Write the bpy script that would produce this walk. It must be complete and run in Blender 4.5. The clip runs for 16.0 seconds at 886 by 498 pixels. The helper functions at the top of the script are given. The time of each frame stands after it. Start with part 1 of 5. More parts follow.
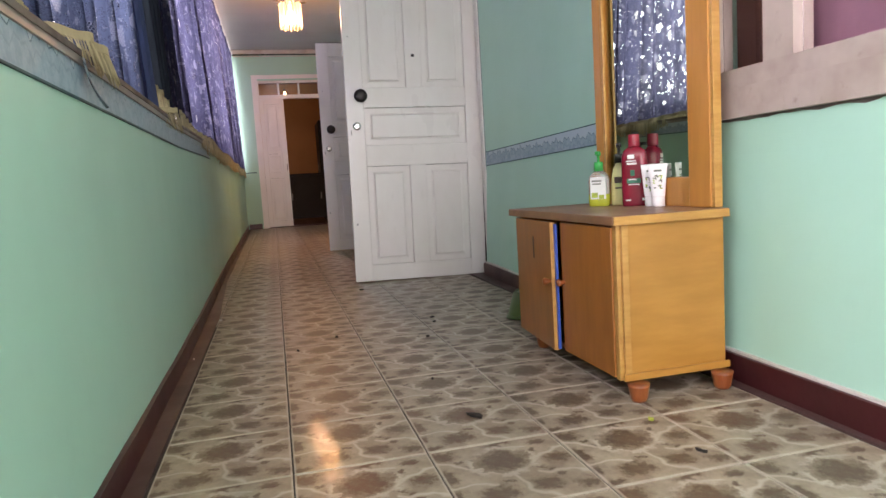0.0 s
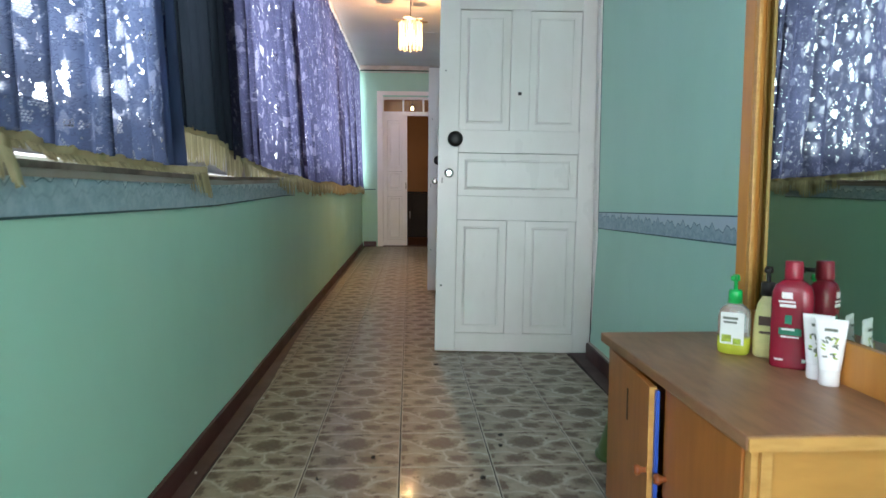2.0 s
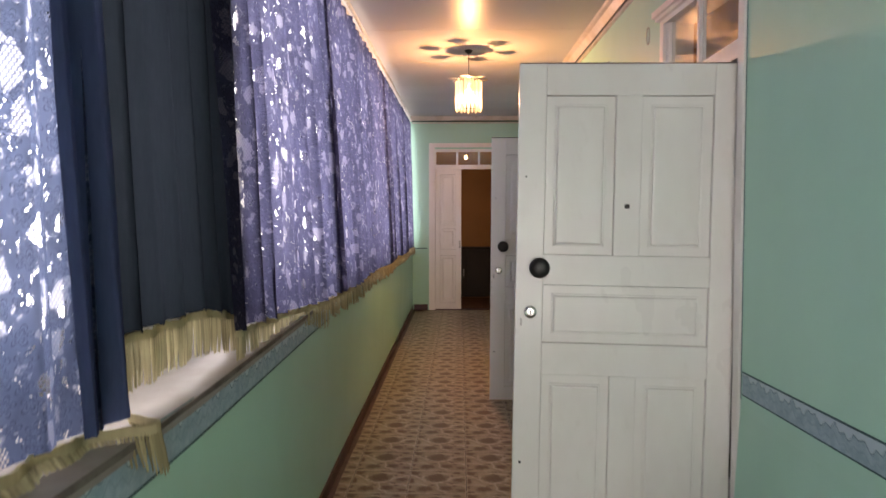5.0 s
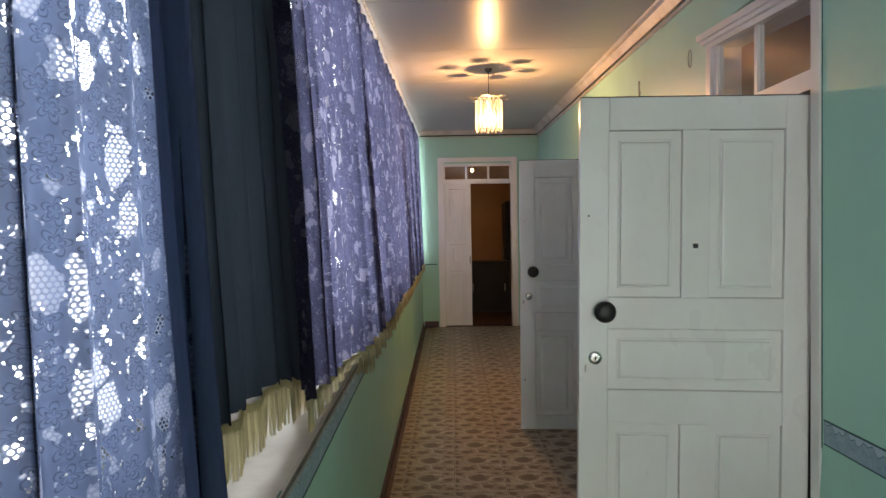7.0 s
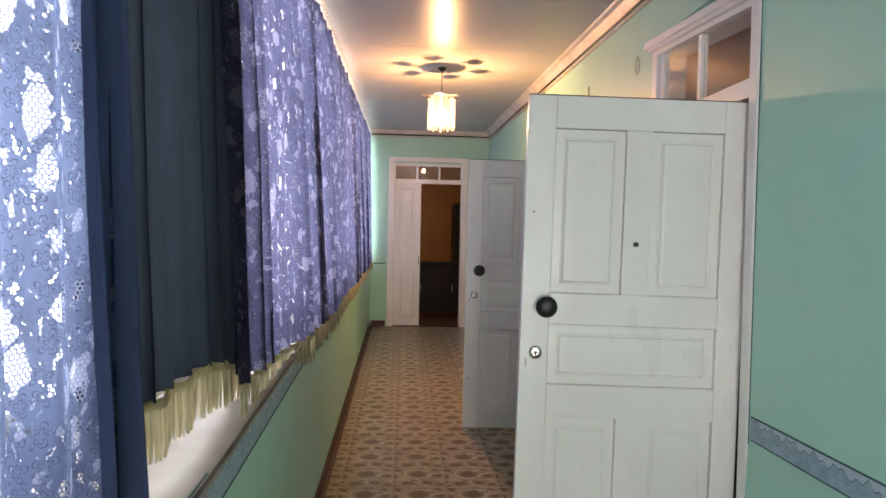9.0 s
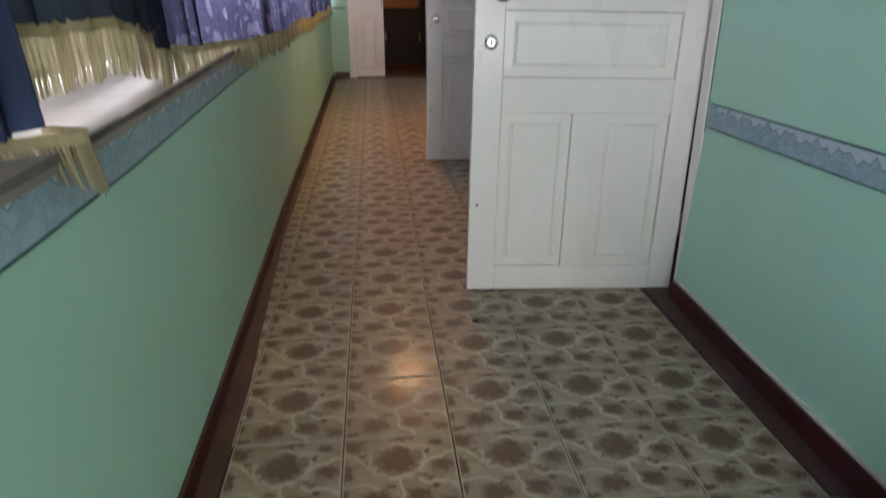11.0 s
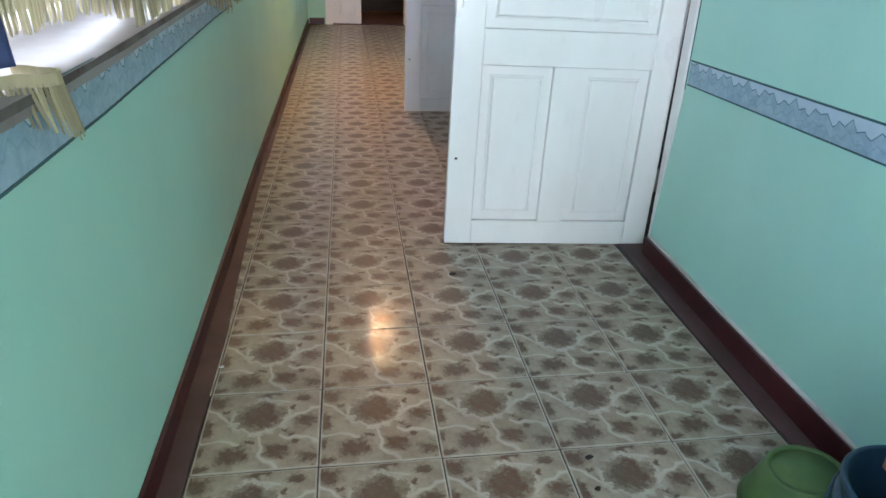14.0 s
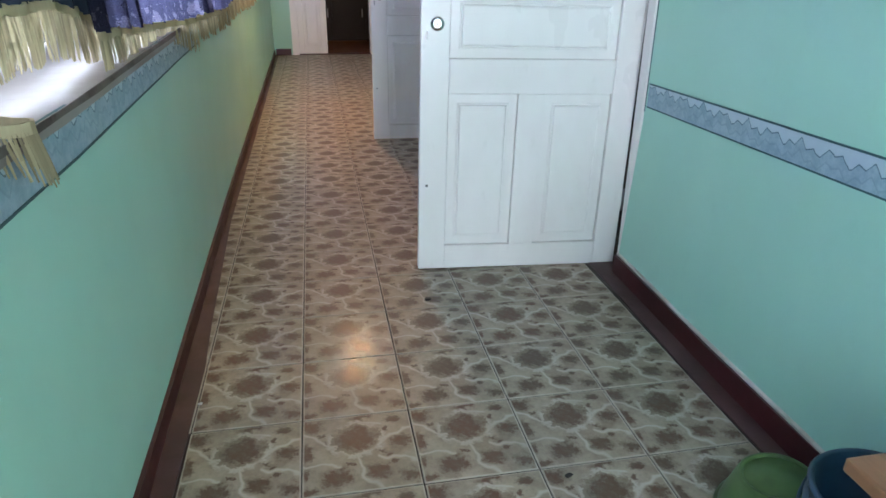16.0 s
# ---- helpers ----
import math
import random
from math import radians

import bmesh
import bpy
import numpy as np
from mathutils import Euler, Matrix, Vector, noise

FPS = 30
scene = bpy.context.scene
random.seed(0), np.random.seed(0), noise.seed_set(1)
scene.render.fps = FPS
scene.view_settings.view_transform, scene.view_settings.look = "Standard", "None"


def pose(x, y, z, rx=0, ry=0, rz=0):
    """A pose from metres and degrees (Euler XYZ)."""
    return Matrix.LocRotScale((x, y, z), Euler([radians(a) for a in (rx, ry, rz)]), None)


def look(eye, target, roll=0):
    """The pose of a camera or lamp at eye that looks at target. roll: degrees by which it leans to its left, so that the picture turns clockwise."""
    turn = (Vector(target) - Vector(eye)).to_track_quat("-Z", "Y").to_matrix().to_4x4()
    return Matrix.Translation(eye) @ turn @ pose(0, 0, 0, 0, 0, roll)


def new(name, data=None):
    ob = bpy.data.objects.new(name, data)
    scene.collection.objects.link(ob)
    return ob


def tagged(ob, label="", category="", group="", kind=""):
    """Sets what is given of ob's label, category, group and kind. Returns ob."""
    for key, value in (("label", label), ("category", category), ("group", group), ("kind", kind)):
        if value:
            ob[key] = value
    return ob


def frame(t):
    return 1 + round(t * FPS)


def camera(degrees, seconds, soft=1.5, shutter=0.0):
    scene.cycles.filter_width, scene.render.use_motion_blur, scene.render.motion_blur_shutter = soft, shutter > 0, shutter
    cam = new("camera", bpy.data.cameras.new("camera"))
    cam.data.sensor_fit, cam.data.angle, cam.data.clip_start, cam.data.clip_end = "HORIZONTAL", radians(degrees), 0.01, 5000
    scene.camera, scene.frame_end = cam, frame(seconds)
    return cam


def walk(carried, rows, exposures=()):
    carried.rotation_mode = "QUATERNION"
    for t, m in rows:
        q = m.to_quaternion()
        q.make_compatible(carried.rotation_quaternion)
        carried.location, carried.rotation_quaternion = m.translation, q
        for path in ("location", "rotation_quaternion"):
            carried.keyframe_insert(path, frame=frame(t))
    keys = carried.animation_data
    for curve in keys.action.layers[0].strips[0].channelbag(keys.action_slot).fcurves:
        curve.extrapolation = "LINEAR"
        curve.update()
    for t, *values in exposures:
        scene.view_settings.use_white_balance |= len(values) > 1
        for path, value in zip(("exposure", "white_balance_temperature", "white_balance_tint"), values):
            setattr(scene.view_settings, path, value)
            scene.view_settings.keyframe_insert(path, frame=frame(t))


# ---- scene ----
cam = camera(68.3, 16.0, 1.5, 0.4)
PATH = [
    (0, (0.01, -0.204, 0.633), (0.497, 1.725, 0.429), -3.5),
    (0.5, (0.072, -0.101, 0.672), (0.549, 1.829, 0.454), -1.1),
    (1, (0.265, 0.042, 0.737), (0.565, 2.007, 0.52), -1.7),
    (1.5, (0.327, 0.155, 0.817), (0.491, 2.137, 0.61), -1.0),
    (2, (0.342, 0.388, 0.9), (0.446, 2.379, 0.735), 0.2),
    (2.5, (0.429, 0.545, 0.983), (0.634, 2.523, 0.773), -0.8),
    (3, (0.525, 0.702, 1.117), (0.543, 2.69, 0.9), -1.8),
    (3.5, (0.494, 0.829, 1.14), (0.392, 2.818, 0.955), 0.1),
    (4, (0.348, 1.026, 1.263), (0.341, 3.018, 1.087), -1.4),
    (4.5, (0.281, 1.139, 1.33), (0.291, 3.136, 1.218), -0.6),
    (5, (0.266, 1.345, 1.391), (0.219, 3.343, 1.313), 0.0),
    (5.2, (0.275, 1.399, 1.453), (0.207, 3.396, 1.368), -0.3),
    (7.3, (-0.008, 1.481, 1.54), (-0.025, 3.48, 1.483), -1.0),
    (7.5, (-0.005, 1.467, 1.533), (0.021, 3.466, 1.476), -0.1),
    (8, (0.022, 1.481, 1.53), (0.118, 3.479, 1.515), 0.3),
    (8.2, (0.023, 1.473, 1.527), (0.118, 3.471, 1.506), 0.8),
    (10.3, (0.075, 1.53, 1.344), (0.279, 3.496, 1.039), -0.4),
    (10.5, (0.09, 1.524, 1.307), (0.287, 3.468, 0.883), -1.1),
    (11, (0.121, 1.543, 1.194), (0.315, 3.395, 0.465), -0.0),
    (11.1, (0.119, 1.548, 1.184), (0.312, 3.379, 0.403), 0.4),
    (11.5, (0.123, 1.547, 1.129), (0.33, 3.316, 0.219), 1.0),
    (12, (0.13, 1.534, 1.109), (0.379, 3.219, 0.062), 2.0),
    (12.5, (0.125, 1.519, 1.119), (0.387, 3.183, 0.039), 1.9),
    (13, (0.122, 1.525, 1.126), (0.378, 3.209, 0.077), 2.4),
    (13.5, (0.112, 1.547, 1.159), (0.362, 3.293, 0.216), 2.1),
    (14, (0.103, 1.543, 1.192), (0.373, 3.329, 0.335), 2.0),
    (14.5, (0.106, 1.533, 1.192), (0.453, 3.305, 0.332), 2.2),
    (15, (0.102, 1.526, 1.202), (0.478, 3.299, 0.357), 1.1),
    (15.5, (0.104, 1.516, 1.215), (0.486, 3.304, 0.403), 0.3),
    (16, (0.103, 1.515, 1.218), (0.452, 3.318, 0.426), 0.6),
]
walk(cam, [(t, look(eye, target, roll)) for t, eye, target, roll in PATH],
     [(0, 0.01, 6850, 31), (0.5, 0.13, 6580, 27), (1, 0.15, 6330, 23), (1.5, 0.13, 5830, 13), (2, 0.06, 5980, 11), (3, 0.06, 6280, 10), (3.6, 0.01, 6480, 20), (5, -0.14, 7080, 23), (7.5, -0.49, 6530, 9), (8, -0.27, 6730, 11), (10.5, 0.23, 6480, 20), (11, 0.02, 6430, 20), (11.5, 0.78, 5980, 21), (12.5, 0.98, 5730, 19), (13.5, 0.92, 5730, 15), (14.5, 0.66, 5430, 14), (16, 0.66, 5530, 15)])

# ---- world and large lights ----
world = bpy.data.worlds.new("sky_world")
scene.world = world
world.use_nodes = True
wn = world.node_tree.nodes
sky = wn.new("ShaderNodeTexSky")
sky.sky_type, sky.sun_disc = "NISHITA", False
sky.sun_elevation, sky.sun_rotation = radians(42), radians(-80)
wn["Background"].inputs["Strength"].default_value = 0.08
world.node_tree.links.new(sky.outputs[0], wn["Background"].inputs["Color"])

Y0, YF = -1.6, 11.82          # back wall, far wall
XL = -0.375                   # face of the window wall
LAMP = (0.36, 7.45)


def area(name, m, sx, sy, power, colour):
    d = bpy.data.lights.new(name, "AREA")
    d.shape, d.size, d.size_y, d.energy, d.color = "RECTANGLE", sx, sy, power, colour
    ob = new(name, d)
    ob.matrix_world = m
    return ob


# daylight in the long row of windows, and fill added in an assumed, unseen doorway behind the walk
area("window_daylight", look((-0.98, (Y0 + YF) / 2, 1.92), (5, (Y0 + YF) / 2, 1.92)), 13.3, 2.1, 780, (0.96, 0.98, 1.0))
area("rear_fill_daylight", look((0.45, Y0 - 0.35, 1.15), (0.45, 5, 1.0)), 1.0, 2.0, 85, (1.0, 0.98, 0.95))
bulb_light = bpy.data.lights.new("bulb_light", "POINT")
bulb_light.energy, bulb_light.shadow_soft_size, bulb_light.color = 86, 0.022, (1.0, 0.51, 0.20)
new("bulb_light", bulb_light).location = (LAMP[0], LAMP[1], 2.54)


# ---- materials ----
class Mat:
    """A node material with short ways to add nodes."""

    def __init__(self, name, rough=0.5, metal=0.0, colour=(0.5, 0.5, 0.5), spec=0.5):
        self.m = bpy.data.materials.new(name)
        self.m.use_nodes = True
        self.t = self.m.node_tree
        self.b = self.t.nodes["Principled BSDF"]
        self.out = self.t.nodes["Material Output"]
        self.b.inputs["Roughness"].default_value = rough
        self.b.inputs["Metallic"].default_value = metal
        self.b.inputs["Specular IOR Level"].default_value = spec
        self.b.inputs["Base Color"].default_value = (*colour, 1)
        self.co = self.node("ShaderNodeTexCoord").outputs["Object"]

    def node(self, kind, **settings):
        n = self.t.nodes.new(kind)
        for k, v in settings.items():
            if k == "op":
                n.operation = v
        return n

    def put(self, socket, value):
        if isinstance(value, bpy.types.NodeSocket):
            self.t.links.new(value, socket)
        else:
            socket.default_value = value

    def math(self, op, a, b=0.0, c=0.0):
        n = self.node("ShaderNodeMath", op=op)
        for i, v in enumerate((a, b, c)):
            self.put(n.inputs[i], v)
        return n.outputs[0]

    def vec(self, op, a, b=(0, 0, 0)):
        n = self.node("ShaderNodeVectorMath", op=op)
        self.put(n.inputs[0], a)
        self.put(n.inputs[1], b)
        return n.outputs["Value"] if op in ("LENGTH", "DISTANCE") else n.outputs[0]

    def noise(self, scale, detail=3.0, rough=0.55, co=None, stretch=None):
        n = self.node("ShaderNodeTexNoise")
        src = co or self.co
        if stretch:
            src = self.vec("MULTIPLY", src, stretch)
        self.put(n.inputs["Vector"], src)
        n.inputs["Scale"].default_value, n.inputs["Detail"].default_value, n.inputs["Roughness"].default_value = scale, detail, rough
        return n.outputs["Fac"], n.outputs["Color"]

    def voronoi(self, scale, feature="F1", co=None, stretch=None):
        n = self.node("ShaderNodeTexVoronoi")
        n.feature = feature
        src = co or self.co
        if stretch:
            src = self.vec("MULTIPLY", src, stretch)
        self.put(n.inputs["Vector"], src)
        n.inputs["Scale"].default_value = scale
        return n

    def step(self, v, lo, hi):
        n = self.node("ShaderNodeMapRange")
        n.interpolation_type = "SMOOTHSTEP"
        self.put(n.inputs["Value"], v)
        n.inputs["From Min"].default_value, n.inputs["From Max"].default_value = lo, hi
        return n.outputs["Result"]

    def mix(self, f, a, b):
        n = self.node("ShaderNodeMix")
        n.data_type = "RGBA"
        self.put(n.inputs["Factor"], f)
        self.put(n.inputs[6], a if isinstance(a, bpy.types.NodeSocket) else (*a, 1))
        self.put(n.inputs[7], b if isinstance(b, bpy.types.NodeSocket) else (*b, 1))
        return n.outputs[2]

    def split(self):
        n = self.node("ShaderNodeSeparateXYZ")
        self.put(n.inputs[0], self.co)
        return n.outputs

    def random(self):
        return self.node("ShaderNodeObjectInfo").outputs["Random"]

    def colour(self, c):
        self.put(self.b.inputs["Base Color"], c)
        return self

    def rough(self, r):
        self.put(self.b.inputs["Roughness"], r)
        return self

    def bump(self, height, strength=0.3, distance=0.002):
        n = self.node("ShaderNodeBump")
        n.inputs["Strength"].default_value, n.inputs["Distance"].default_value = strength, distance
        self.put(n.inputs["Height"], height)
        self.t.links.new(n.outputs[0], self.b.inputs["Normal"])
        return self


def painted(name, base, dirt, rough=0.45, bump=0.25, grain=60, blotch=1.6, amount=0.5, stretch=(1, 1, 1)):
    """Paint on plaster or wood: broad tone changes, small stains, fine relief."""
    m = Mat(name, rough)
    big, _ = m.noise(blotch, 4, 0.6, stretch=stretch)
    fine, _ = m.noise(grain, 3, 0.6, stretch=stretch)
    spots, _ = m.noise(blotch * 7, 5, 0.7, stretch=stretch)
    f = m.math("MULTIPLY", m.step(big, 0.35, 0.75), amount)
    f = m.math("ADD", f, m.math("MULTIPLY", m.step(spots, 0.58, 0.78), amount * 0.7))
    m.colour(m.mix(f, base, dirt))
    m.rough(m.math("MULTIPLY_ADD", big, 0.25, rough - 0.12))
    m.bump(m.math("ADD", m.math("MULTIPLY", fine, 0.4), big), bump, 0.004)
    return m.m


def plain(name, colour, rough=0.4, metal=0.0, spec=0.5, vary=0.25, scale=25, bump=0.08):
    m = Mat(name, rough, metal, colour, spec)
    f, _ = m.noise(scale, 4, 0.6)
    dark = tuple(c * (1 - vary) for c in colour)
    m.colour(m.mix(m.step(f, 0.35, 0.7), colour, dark))
    m.bump(f, bump, 0.001)
    return m.m


def wood(name, light, dark, rough=0.35, scale=9, stretch=(14, 1.2, 1.2), bump=0.1):
    m = Mat(name, rough)
    f, c = m.noise(scale, 5, 0.6, stretch=stretch)
    g, _ = m.noise(2.2, 3, 0.5)
    col = m.mix(m.step(f, 0.3, 0.72), light, dark)
    col = m.mix(m.math("MULTIPLY", m.step(g, 0.45, 0.75), 0.35), col, tuple(x * 0.6 for x in dark))
    m.colour(col).rough(m.math("MULTIPLY_ADD", g, 0.25, rough - 0.1)).bump(f, bump, 0.001)
    return m.m


def glass_material(name, colour=(1, 1, 1), rough=0.02):
    m = Mat(name, rough, 0, colour)
    m.b.inputs["Transmission Weight"].default_value = 1.0
    m.b.inputs["IOR"].default_value = 1.45
    return m.m


def tile_material():
    """Cream-grey glazed tile printed with brown blots and pale veins, the same print on every tile."""
    m = Mat("printed_floor_tile", 0.4, spec=0.18)
    _, warp = m.noise(40, 3, 0.6)
    _, jag = m.noise(150, 2, 0.6)
    p = m.vec("ADD", m.co, m.vec("MULTIPLY", m.vec("SUBTRACT", warp, (0.5, 0.5, 0.5)), (0.060, 0.060, 0)))
    p = m.vec("ADD", p, m.vec("MULTIPLY", m.vec("SUBTRACT", jag, (0.5, 0.5, 0.5)), (0.016, 0.016, 0)))
    flat = m.vec("MULTIPLY", p, (1, 1, 0))
    lazy = m.vec("MULTIPLY", m.vec("ADD", m.co, m.vec("MULTIPLY", m.vec("SUBTRACT", m.noise(18, 2, 0.4)[1], (0.5, 0.5, 0.5)), (0.05, 0.05, 0))), (1, 1, 0))
    spots = [(-0.006, 0.052, 0.060, 0.054), (0.118, 0.026, 0.030, 0.031), (-0.064, -0.098, 0.042, 0.032), (0.046, -0.086, 0.033, 0.032),
             (0.128, -0.112, 0.030, 0.024), (0.01, 0.142, 0.030, 0.014), (-0.128, 0.122, 0.028, 0.026), (-0.144, 0.012, 0.016, 0.036),
             (0.066, -0.014, 0.014, 0.012), (-0.148, -0.07, 0.014, 0.022), (-0.142, -0.138, 0.022, 0.02), (0.104, 0.124, 0.020, 0.014), (0.075, 0.085, 0.010, 0.010),
             (-0.098, 0.078, 0.008, 0.008), (-0.092, 0.046, 0.008, 0.007), (-0.028, -0.052, 0.009, 0.008), (0.09, -0.05, 0.010, 0.007)]
    near = first = None
    for cx, cy, rx, ry in spots:
        d = m.vec("LENGTH", m.vec("MULTIPLY", m.vec("SUBTRACT", flat, (cx, cy, 0)), (1 / rx, 1 / ry, 0)))
        first = first or d
        near = d if near is None else m.math("MINIMUM", near, d)
    fine, _ = m.noise(120, 4, 0.7)
    cloud, _ = m.noise(15, 4, 0.6)
    mottle, _ = m.noise(42, 4, 0.7)
    soft = m.math("ADD", near, m.math("MULTIPLY_ADD", fine, 0.9, -0.45))
    soft = m.math("ADD", soft, m.math("MULTIPLY_ADD", mottle, 0.9, -0.45))
    blot = m.math("SUBTRACT", 1.0, m.step(soft, 0.62, 1.10))
    halo = m.math("SUBTRACT", 1.0, m.step(soft, 0.9, 1.7))
    # a pale outline round the great blot, and single branching veins
    vein = m.math("MULTIPLY", m.step(first, 1.10, 1.20), m.math("SUBTRACT", 1.0, m.step(first, 1.24, 1.55)))
    vein = m.math("MULTIPLY", vein, m.step(cloud, 0.36, 0.52))
    for ax, ay, bx, by, w in ((0.0, -0.015, 0.004, -0.098, 0.0034), (0.004, -0.098, 0.056, -0.150, 0.0042), (-0.152, 0.088, -0.072, 0.028, 0.0032), (0.048, 0.018, 0.086, 0.052, 0.004),
                              (0.086, 0.052, 0.152, 0.076, 0.003), (0.055, -0.030, 0.152, -0.062, 0.003), (-0.152, -0.036, -0.055, -0.048, 0.0028), (0.0, 0.122, 0.06, 0.110, 0.0034)):
        ux, uy = bx - ax, by - ay
        n2 = ux * ux + uy * uy
        q = m.vec("SUBTRACT", lazy, (ax, ay, 0))
        dot = m.node("ShaderNodeVectorMath", op="DOT_PRODUCT")
        m.put(dot.inputs[0], q)
        m.put(dot.inputs[1], (ux / n2, uy / n2, 0))
        f = m.math("MINIMUM", m.math("MAXIMUM", dot.outputs["Value"], 0.0), 1.0)
        along = m.node("ShaderNodeVectorMath", op="SCALE")
        m.put(along.inputs[0], (ux, uy, 0))
        m.put(along.inputs["Scale"], f)
        d = m.vec("DISTANCE", q, along.outputs[0])
        vein = m.math("MAXIMUM", vein, m.math("SUBTRACT", 1.0, m.step(d, w * 0.3, w * 2.8)))
    rnd = m.random()
    cream = m.mix(m.step(cloud, 0.35, 0.68), (0.375, 0.315, 0.232), (0.26, 0.212, 0.152))
    cream = m.mix(m.math("MULTIPLY", m.step(fine, 0.5, 0.78), 0.3), cream, (0.22, 0.185, 0.15))
    cream = m.mix(m.math("MULTIPLY", halo, 0.55), cream, (0.17, 0.13, 0.092))
    brown = m.mix(rnd, (0.115, 0.050, 0.027), (0.090, 0.052, 0.031))
    brown = m.mix(m.math("MULTIPLY", m.step(mottle, 0.40, 0.66), 0.8), brown, (0.13, 0.102, 0.066))
    brown = m.mix(m.math("MULTIPLY", m.step(fine, 0.5, 0.75), 0.5), brown, (0.06, 0.042, 0.032))
    col = m.mix(m.math("MULTIPLY", blot, 0.88), cream, brown)
    col = m.mix(m.math("MULTIPLY", vein, 0.75), col, (0.52, 0.46, 0.375))
    dirt, _ = m.noise(3.0, 4, 0.6, co=m.node("ShaderNodeNewGeometry").outputs["Position"])
    col = m.mix(m.math("MULTIPLY", m.step(dirt, 0.4, 0.7), 0.3), col, (0.12, 0.098, 0.078))
    tx, ty, tz = m.split()
    rim = m.step(m.math("MAXIMUM", m.math("ABSOLUTE", tx), m.math("ABSOLUTE", ty)), 0.1475, 0.1500)
    col = m.mix(m.math("MULTIPLY", rim, m.math("MULTIPLY_ADD", mottle, 0.9, 0.2)), col, (0.48, 0.425, 0.345))
    m.colour(col)
    m.rough(m.math("MULTIPLY_ADD", dirt, 0.12, 0.38))
    wav, _ = m.noise(75, 2, 0.5)
    m.bump(m.math("ADD", wav, m.math("MULTIPLY", vein, 0.25)), 0.12, 0.003)
    m.b.inputs["Coat Weight"].default_value = 0.22
    m.b.inputs["Coat Roughness"].default_value = 0.03
    ripple = m.node("ShaderNodeBump")
    ripple.inputs["Strength"].default_value, ripple.inputs["Distance"].default_value = 0.26, 0.003
    m.put(ripple.inputs["Height"], m.noise(70, 1, 0.4)[0])
    m.t.links.new(ripple.outputs[0], m.b.inputs["Coat Normal"])
    return m.m


def lace_material(name, cloth, net, hole=0.5):
    """Lace: close-woven cloth, paler net patches and round flowers; daylight comes through."""
    m = Mat(name, 0.8)
    x, y, z = m.split()
    _, warp = m.noise(24, 3, 0.6)
    p = m.vec("ADD", m.co, m.vec("MULTIPLY", m.vec("SUBTRACT", warp, (0.5, 0.5, 0.5)), (0, 0.055, 0.07)))
    flat = m.vec("MULTIPLY", p, (0.0, 1, 1))
    cells = m.voronoi(15.0, "F1", co=flat, stretch=(1, 1.5, 0.85))
    pick = m.node("ShaderNodeSeparateColor")
    m.put(pick.inputs[0], cells.outputs["Color"])
    core = m.math("SUBTRACT", 1.0, m.step(cells.outputs["Distance"], 0.40, 0.45))
    patch = m.math("MULTIPLY", core, m.step(pick.outputs[0], 0.52, 0.54))
    small = m.voronoi(36.0, "F1", co=flat, stretch=(1, 1.3, 0.7))
    pick2 = m.node("ShaderNodeSeparateColor")
    m.put(pick2.inputs[0], small.outputs["Color"])
    speck = m.math("MULTIPLY", m.math("SUBTRACT", 1.0, m.step(small.outputs["Distance"], 0.27, 0.35)), m.step(pick2.outputs[0], 0.58, 0.61))
    tiny = m.voronoi(85.0, "F1", co=flat, stretch=(1, 1.4, 0.8))
    pick3 = m.node("ShaderNodeSeparateColor")
    m.put(pick3.inputs[0], tiny.outputs["Color"])
    dot = m.math("MULTIPLY", m.math("SUBTRACT", 1.0, m.step(tiny.outputs["Distance"], 0.22, 0.32)), m.step(pick3.outputs[0], 0.74, 0.78))
    open_net = m.math("MAXIMUM", dot, m.math("MAXIMUM", patch, speck))
    k = 2 * math.pi / 0.0068
    w1 = m.math("COSINE", m.math("MULTIPLY", z, k))
    w2 = m.math("COSINE", m.math("ADD", m.math("MULTIPLY", z, k / 2), m.math("MULTIPLY", y, k * 0.866)))
    w3 = m.math("COSINE", m.math("SUBTRACT", m.math("MULTIPLY", z, k / 2), m.math("MULTIPLY", y, k * 0.866)))
    holes = m.step(m.math("ADD", w1, m.math("ADD", w2, w3)), -0.9, 0.6)
    # corded flowers: looped petals round a small eye
    plane = m.vec("ADD", m.vec("MULTIPLY", flat, (0, 0.25, 0.25)), m.vec("MULTIPLY", m.co, (0, 0.75, 0.75)))
    flower = m.voronoi(25.0, "F1", co=plane)
    flower.inputs["Randomness"].default_value = 0.45
    arm = m.vec("SUBTRACT", plane, flower.outputs["Position"])
    split = m.node("ShaderNodeSeparateXYZ")
    m.put(split.inputs[0], arm)
    angle = m.math("ARCTAN2", split.outputs[2], split.outputs[1])
    reach = m.vec("LENGTH", m.vec("MULTIPLY", arm, (0, 1, 1)))
    lobe = m.math("ABSOLUTE", m.math("COSINE", m.math("MULTIPLY", angle, 2.5)))
    cord = None
    for r0, r1 in ((0.0055, 0.0115), (0.0020, 0.0072)):
        gap = m.math("ABSOLUTE", m.math("SUBTRACT", reach, m.math("MULTIPLY_ADD", lobe, r1, r0)))
        line = m.math("SUBTRACT", 1.0, m.step(gap, 0.0003, 0.0018))
        cord = line if cord is None else m.math("MAXIMUM", cord, line)
    petal = m.math("SUBTRACT", 1.0, m.step(reach, 0.011, 0.020))
    weave, _ = m.noise(260, 2, 0.6)
    tone, _ = m.noise(9, 3, 0.6, stretch=(1, 1.4, 0.6))
